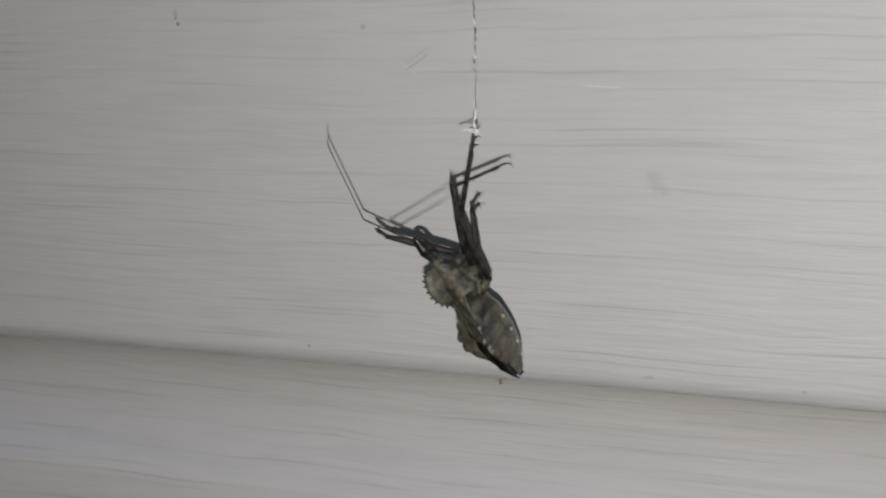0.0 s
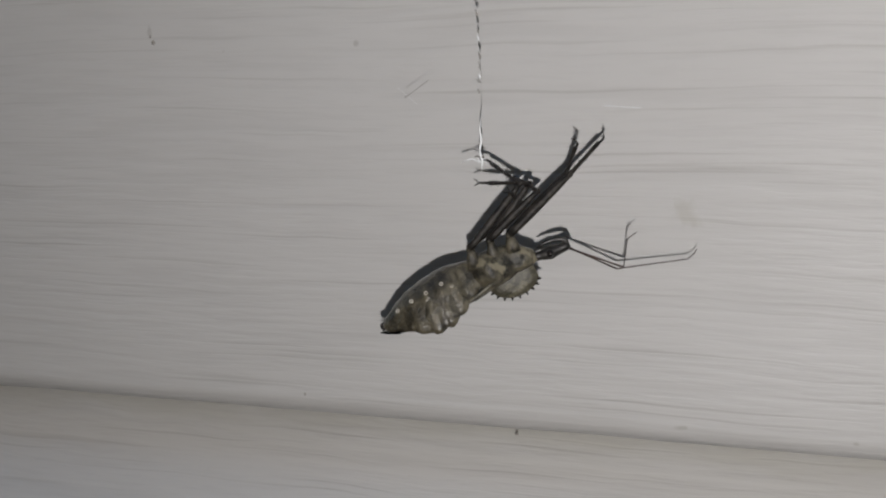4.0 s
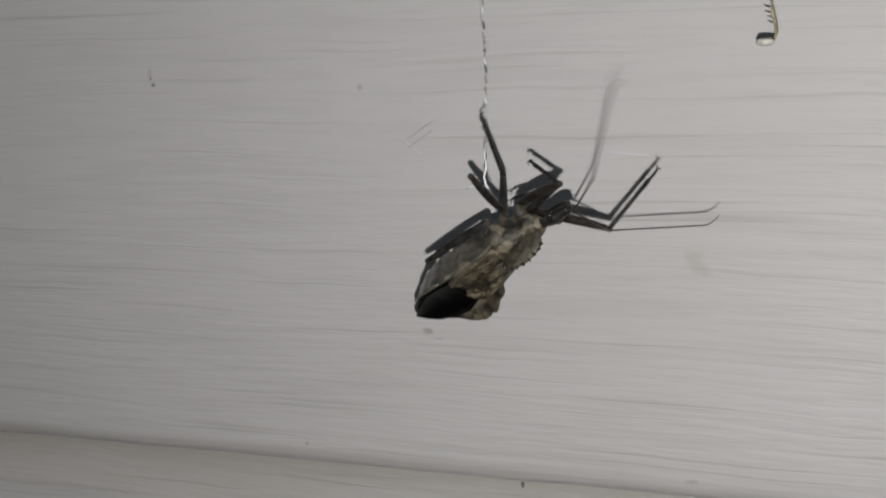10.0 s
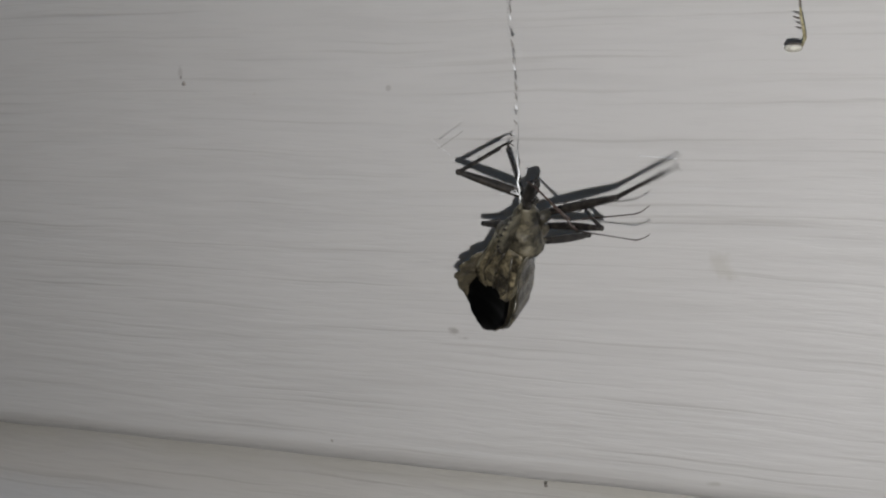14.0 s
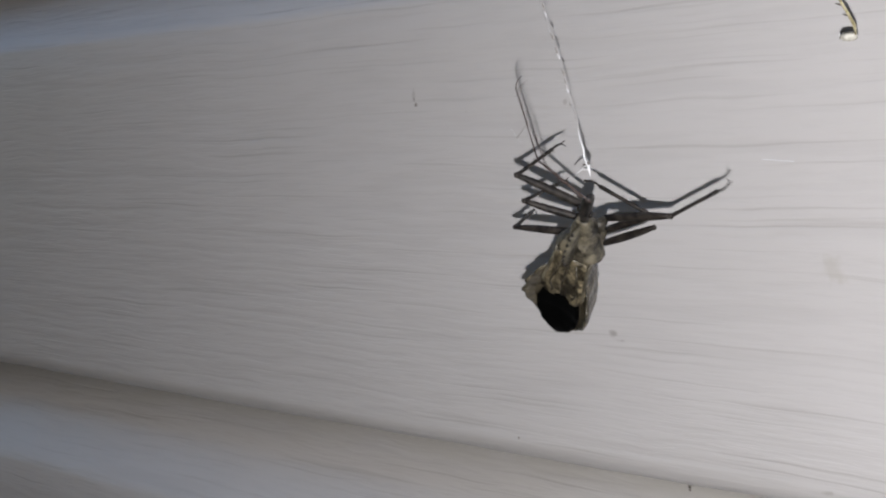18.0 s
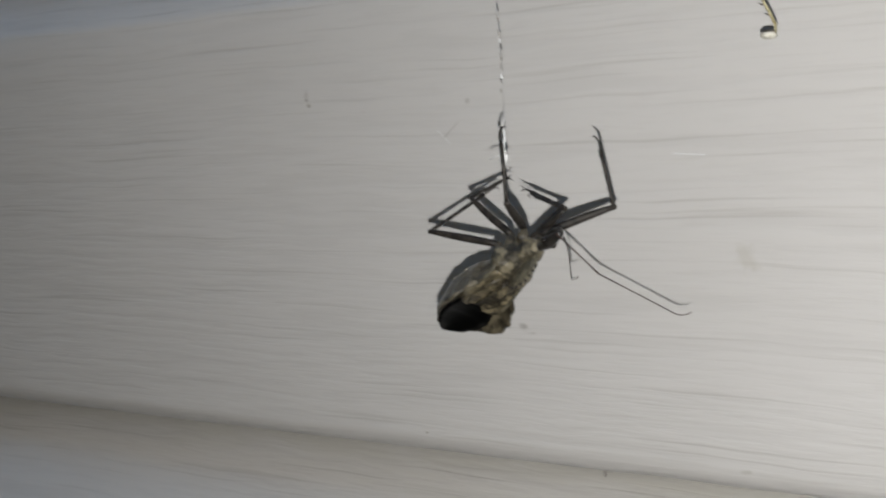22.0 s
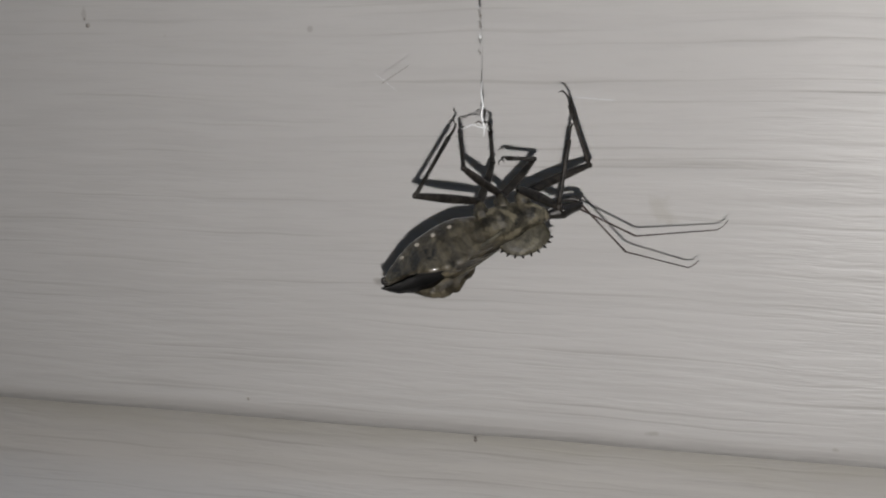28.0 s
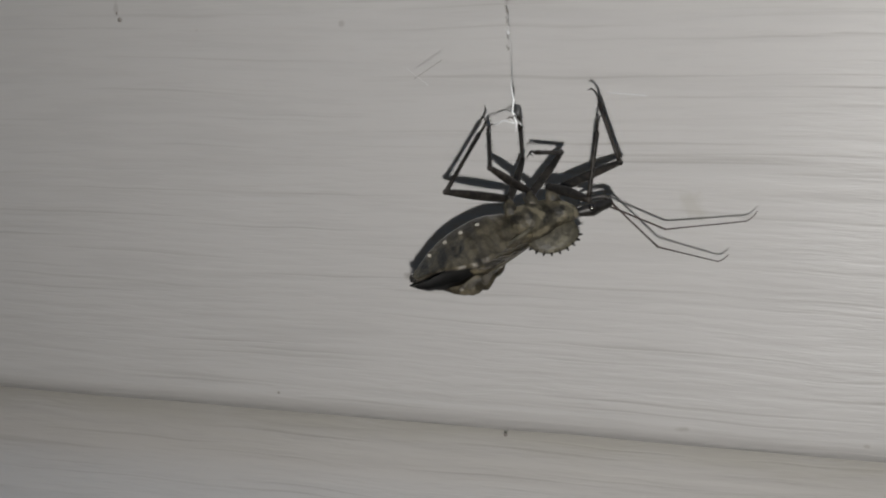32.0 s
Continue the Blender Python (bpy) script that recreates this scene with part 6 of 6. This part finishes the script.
    walk(limbs["AR"][0], jointed((0.00827, -0.00074, 0.00064), [
        (0.00, 0.8436, 0.3850, 0.3743, -0.0000), (0.50, 0.7438, 0.1515, 0.6150, 0.2134), (1.00, 0.7438, 0.4849, 0.4498, -0.0959),
        (1.50, 0.8038, 0.3387, 0.4889, 0.0103), (2.00, 0.6299, 0.5115, 0.5816, -0.0580), (2.50, 0.5245, 0.6320, 0.5354, -0.1971),
        (2.75, 0.2356, 0.6852, 0.6880, 0.0410), (3.00, -0.0088, 0.5964, 0.7208, 0.3532), (3.25, 0.4249, 0.6914, 0.5842, -0.0152),
        (3.50, 0.8246, 0.4330, 0.3624, -0.0350), (5.50, 0.9423, 0.0132, 0.3128, 0.1185), (5.92, 0.6076, -0.1186, 0.7292, 0.2915), (6.00, 0.6805, -0.1973, 0.6872, 0.1607), (6.08, 0.7327, -0.2700, 0.6243, 0.0250),
        (6.50, 0.9268, 0.0216, 0.3637, 0.0915), (6.92, 0.9497, 0.0655, 0.2958, 0.0785), (7.00, 0.9796, 0.0824, 0.1700, 0.0683), (7.08, 0.9927, 0.0979, 0.0413, 0.0569), (7.25, 0.9437, -0.2848, 0.1127, 0.1248),
        (7.50, 0.7689, -0.6163, 0.0754, 0.1525), (7.75, 0.3549, -0.8790, 0.3059, -0.0886), (7.88, 0.0996, -0.8417, 0.4159, -0.3296),
        (8.00, -0.1694, -0.6892, 0.4691, -0.5255), (8.25, 0.2387, -0.8818, 0.3887, -0.1202), (8.50, 0.6570, -0.7113, 0.1760, 0.1772),
        (9.00, 0.4780, -0.8411, 0.2301, 0.1052), (9.50, 0.8458, -0.4673, 0.0984, 0.2379), (9.92, 0.7161, -0.3668, 0.5769, 0.1408), (10.00, 0.7487, -0.3803, 0.5411, -0.0442), (10.08, 0.7538, -0.3798, 0.4854, -0.2275),
        (10.50, 0.8210, -0.0879, 0.5089, -0.2434), (11.00, 0.7194, 0.2224, 0.5175, -0.4066), (11.50, 0.8602, -0.0586, 0.3898, -0.3235),
        (11.92, 0.8186, 0.4382, 0.2879, -0.2348), (12.00, 0.7974, 0.3093, 0.2449, -0.4567), (12.08, 0.7219, 0.1593, 0.1852, -0.6475), (12.50, 0.8131, 0.1885, 0.4143, -0.3629), (12.75, 0.9193, -0.0130, 0.0933, -0.3820),
        (13.00, 0.8828, -0.2125, -0.2423, -0.3419), (13.50, 0.7166, -0.5419, -0.2383, -0.3689), (13.67, 0.9039, -0.1218, -0.1848, -0.3660),
        (13.83, 0.8974, 0.3243, -0.0917, -0.2847), (14.00, 0.6985, 0.7010, 0.0210, -0.1424), (14.50, 0.6810, 0.7193, 0.0257, -0.1347),
        (14.75, 0.2318, 0.9694, 0.0804, 0.0025), (15.00, -0.2837, 0.9421, 0.1121, 0.1390), (15.25, -0.6605, 0.5700, 0.0182, 0.4885),
        (15.50, -0.7655, -0.0366, -0.0833, 0.6370), (16.50, -0.7461, 0.1872, 0.1912, 0.6097), (17.50, -0.6323, 0.3874, 0.4414, 0.5052),
        (18.00, -0.4625, 0.5767, 0.4652, 0.4870), (18.17, -0.0608, 0.7980, 0.2628, 0.5390), (18.33, 0.3564, 0.8165, -0.0064, 0.4541),
        (18.50, 0.6830, 0.6277, -0.2740, 0.2539), (18.75, 0.1512, 0.9274, -0.3110, 0.1424), (18.92, -0.3013, 0.8804, -0.3365, 0.1447), (19.00, -0.4391, 0.8688, -0.2278, -0.0241), (19.08, -0.5508, 0.8056, -0.1056, -0.1915),
        (20.00, -0.5670, 0.5764, -0.3897, 0.4409), (21.00, -0.6060, 0.6103, -0.3309, 0.3883), (22.00, -0.7933, 0.3090, -0.1593, 0.4999),
        (22.50, -0.8275, 0.0099, -0.0892, 0.5542), (23.00, -0.8066, 0.0307, -0.2388, 0.5398), (24.00, -0.8266, 0.1479, -0.1697, 0.5158),
        (26.50, -0.7462, 0.1029, -0.4062, 0.5172), (28.00, -0.7462, 0.1029, -0.4062, 0.5172), (32.00, -0.7125, 0.0812, -0.4702, 0.5145),
    ]))
    walk(limbs["AR"][1], jointed((0.0, 0.0, 0.0084), [
        (0.00, 0.8379, 0.5312, 0.0861, -0.0915), (0.25, 0.8384, 0.3380, 0.2330, -0.3585), (0.50, 0.7297, 0.1009, 0.3497, -0.5789),
        (1.00, 0.9526, 0.2520, 0.0227, -0.1691), (1.50, 0.7796, 0.5030, 0.3642, 0.0809), (2.00, 0.9412, 0.2337, 0.1014, -0.2217),
        (2.25, 0.9585, -0.1455, -0.0677, -0.2356), (2.50, 0.8101, -0.4996, -0.2250, -0.2086), (2.75, 0.8669, -0.2341, -0.2733, -0.3450),
        (3.00, 0.8687, -0.0364, -0.1497, -0.4708), (3.25, 0.9744, -0.1683, 0.1434, -0.0395), (3.50, 0.9745, 0.0767, 0.1994, 0.0680),
        (5.50, 0.9511, 0.1667, 0.2483, 0.0768), (5.75, 0.8898, -0.1224, 0.2787, -0.3401), (6.00, 0.5952, -0.3794, 0.2361, -0.6679),
        (6.25, 0.9049, -0.1921, 0.2197, -0.3098), (6.50, 0.9798, 0.0450, 0.1463, 0.1288), (7.00, 0.9535, 0.2412, 0.1366, 0.1183),
        (7.25, 0.8938, 0.2307, 0.3812, 0.0516), (7.50, 0.8161, 0.1752, 0.5145, 0.1966), (7.62, 0.8277, 0.2890, 0.2284, 0.4234),
        (7.75, 0.7182, 0.3604, -0.0912, 0.5882), (7.88, 0.5476, 0.1040, -0.0299, 0.8297), (7.92, 0.1243, -0.0380, 0.0380, 0.9908), (8.00, 0.2911, -0.1688, 0.0360, 0.9410), (8.08, 0.4441, -0.2916, 0.0323, 0.8466),
        (8.12, 0.5367, 0.1093, -0.0533, 0.8350), (8.25, 0.6980, 0.3702, -0.1342, 0.5981), (8.38, 0.8082, 0.3206, 0.2062, 0.4490),
        (8.50, 0.7949, 0.2220, 0.5151, 0.2313), (9.00, 0.8831, 0.2984, 0.2519, 0.2602), (9.50, 0.8237, -0.0150, 0.5643, 0.0537),
        (9.75, 0.9156, -0.1214, 0.3447, -0.1677), (10.00, 0.9004, -0.2136, 0.0847, -0.3694), (10.50, 0.8422, -0.4113, -0.0770, -0.3401),
        (11.00, 0.9415, -0.2560, -0.0504, 0.2133), (11.50, 0.9232, 0.0783, 0.2834, 0.2476), (12.00, 0.8391, -0.1100, 0.4587, 0.2711),
        (12.50, 0.8221, 0.0040, 0.4526, 0.3452), (13.00, 0.6854, -0.0849, 0.6038, 0.3979), (13.50, 0.5804, 0.0616, 0.5534, 0.5942),
        (13.75, 0.8281, -0.1143, 0.4976, 0.2313), (14.00, 0.8878, -0.2642, 0.3289, -0.1841), (14.50, 0.8856, -0.0990, 0.4161, -0.1811),
        (14.67, 0.8396, 0.2133, 0.4708, 0.1673), (14.83, 0.6055, 0.4778, 0.4199, 0.4783), (15.00, 0.2357, 0.6353, 0.2750, 0.6821),
        (15.25, 0.5267, 0.4141, 0.3559, 0.6515), (15.50, 0.7433, 0.1344, 0.3867, 0.5291), (17.50, 0.5492, -0.2809, 0.2294, 0.7529),
        (18.00, 0.3684, -0.0943, 0.4710, 0.7959), (18.17, -0.0158, -0.0707, 0.1902, 0.9791), (18.33, -0.3959, -0.0287, -0.1401, 0.9071),
        (18.50, -0.6728, 0.0208, -0.4339, 0.5989), (18.67, -0.8607, -0.2150, -0.3609, 0.2874), (18.83, -0.8823, -0.4093, -0.2182, -0.0795),
        (19.00, -0.7334, -0.5245, -0.0333, -0.4311), (19.33, -0.4010, -0.6676, -0.2497, -0.5754),
        (19.67, 0.0110, -0.6782, -0.4165, -0.6054), (20.00, 0.4209, -0.5540, -0.5006, -0.5152),
        (20.33, -0.0048, -0.5943, -0.3231, -0.7365), (20.67, -0.4292, -0.4780, -0.0606, -0.7639),
        (21.00, -0.7406, -0.2360, 0.2179, -0.5902), (22.00, -0.7879, -0.0356, 0.0399, -0.6135),
        (22.50, -0.7207, -0.0485, -0.3301, -0.6077), (23.00, -0.5451, -0.4861, -0.4992, -0.4662),
        (24.00, -0.4724, -0.3896, -0.4685, -0.6369), (26.50, -0.5492, 0.0005, -0.2664, -0.7920),
        (28.00, -0.5492, 0.0005, -0.2664, -0.7920), (32.00, -0.5630, 0.0247, -0.2282, -0.7939),
    ]))


motions()
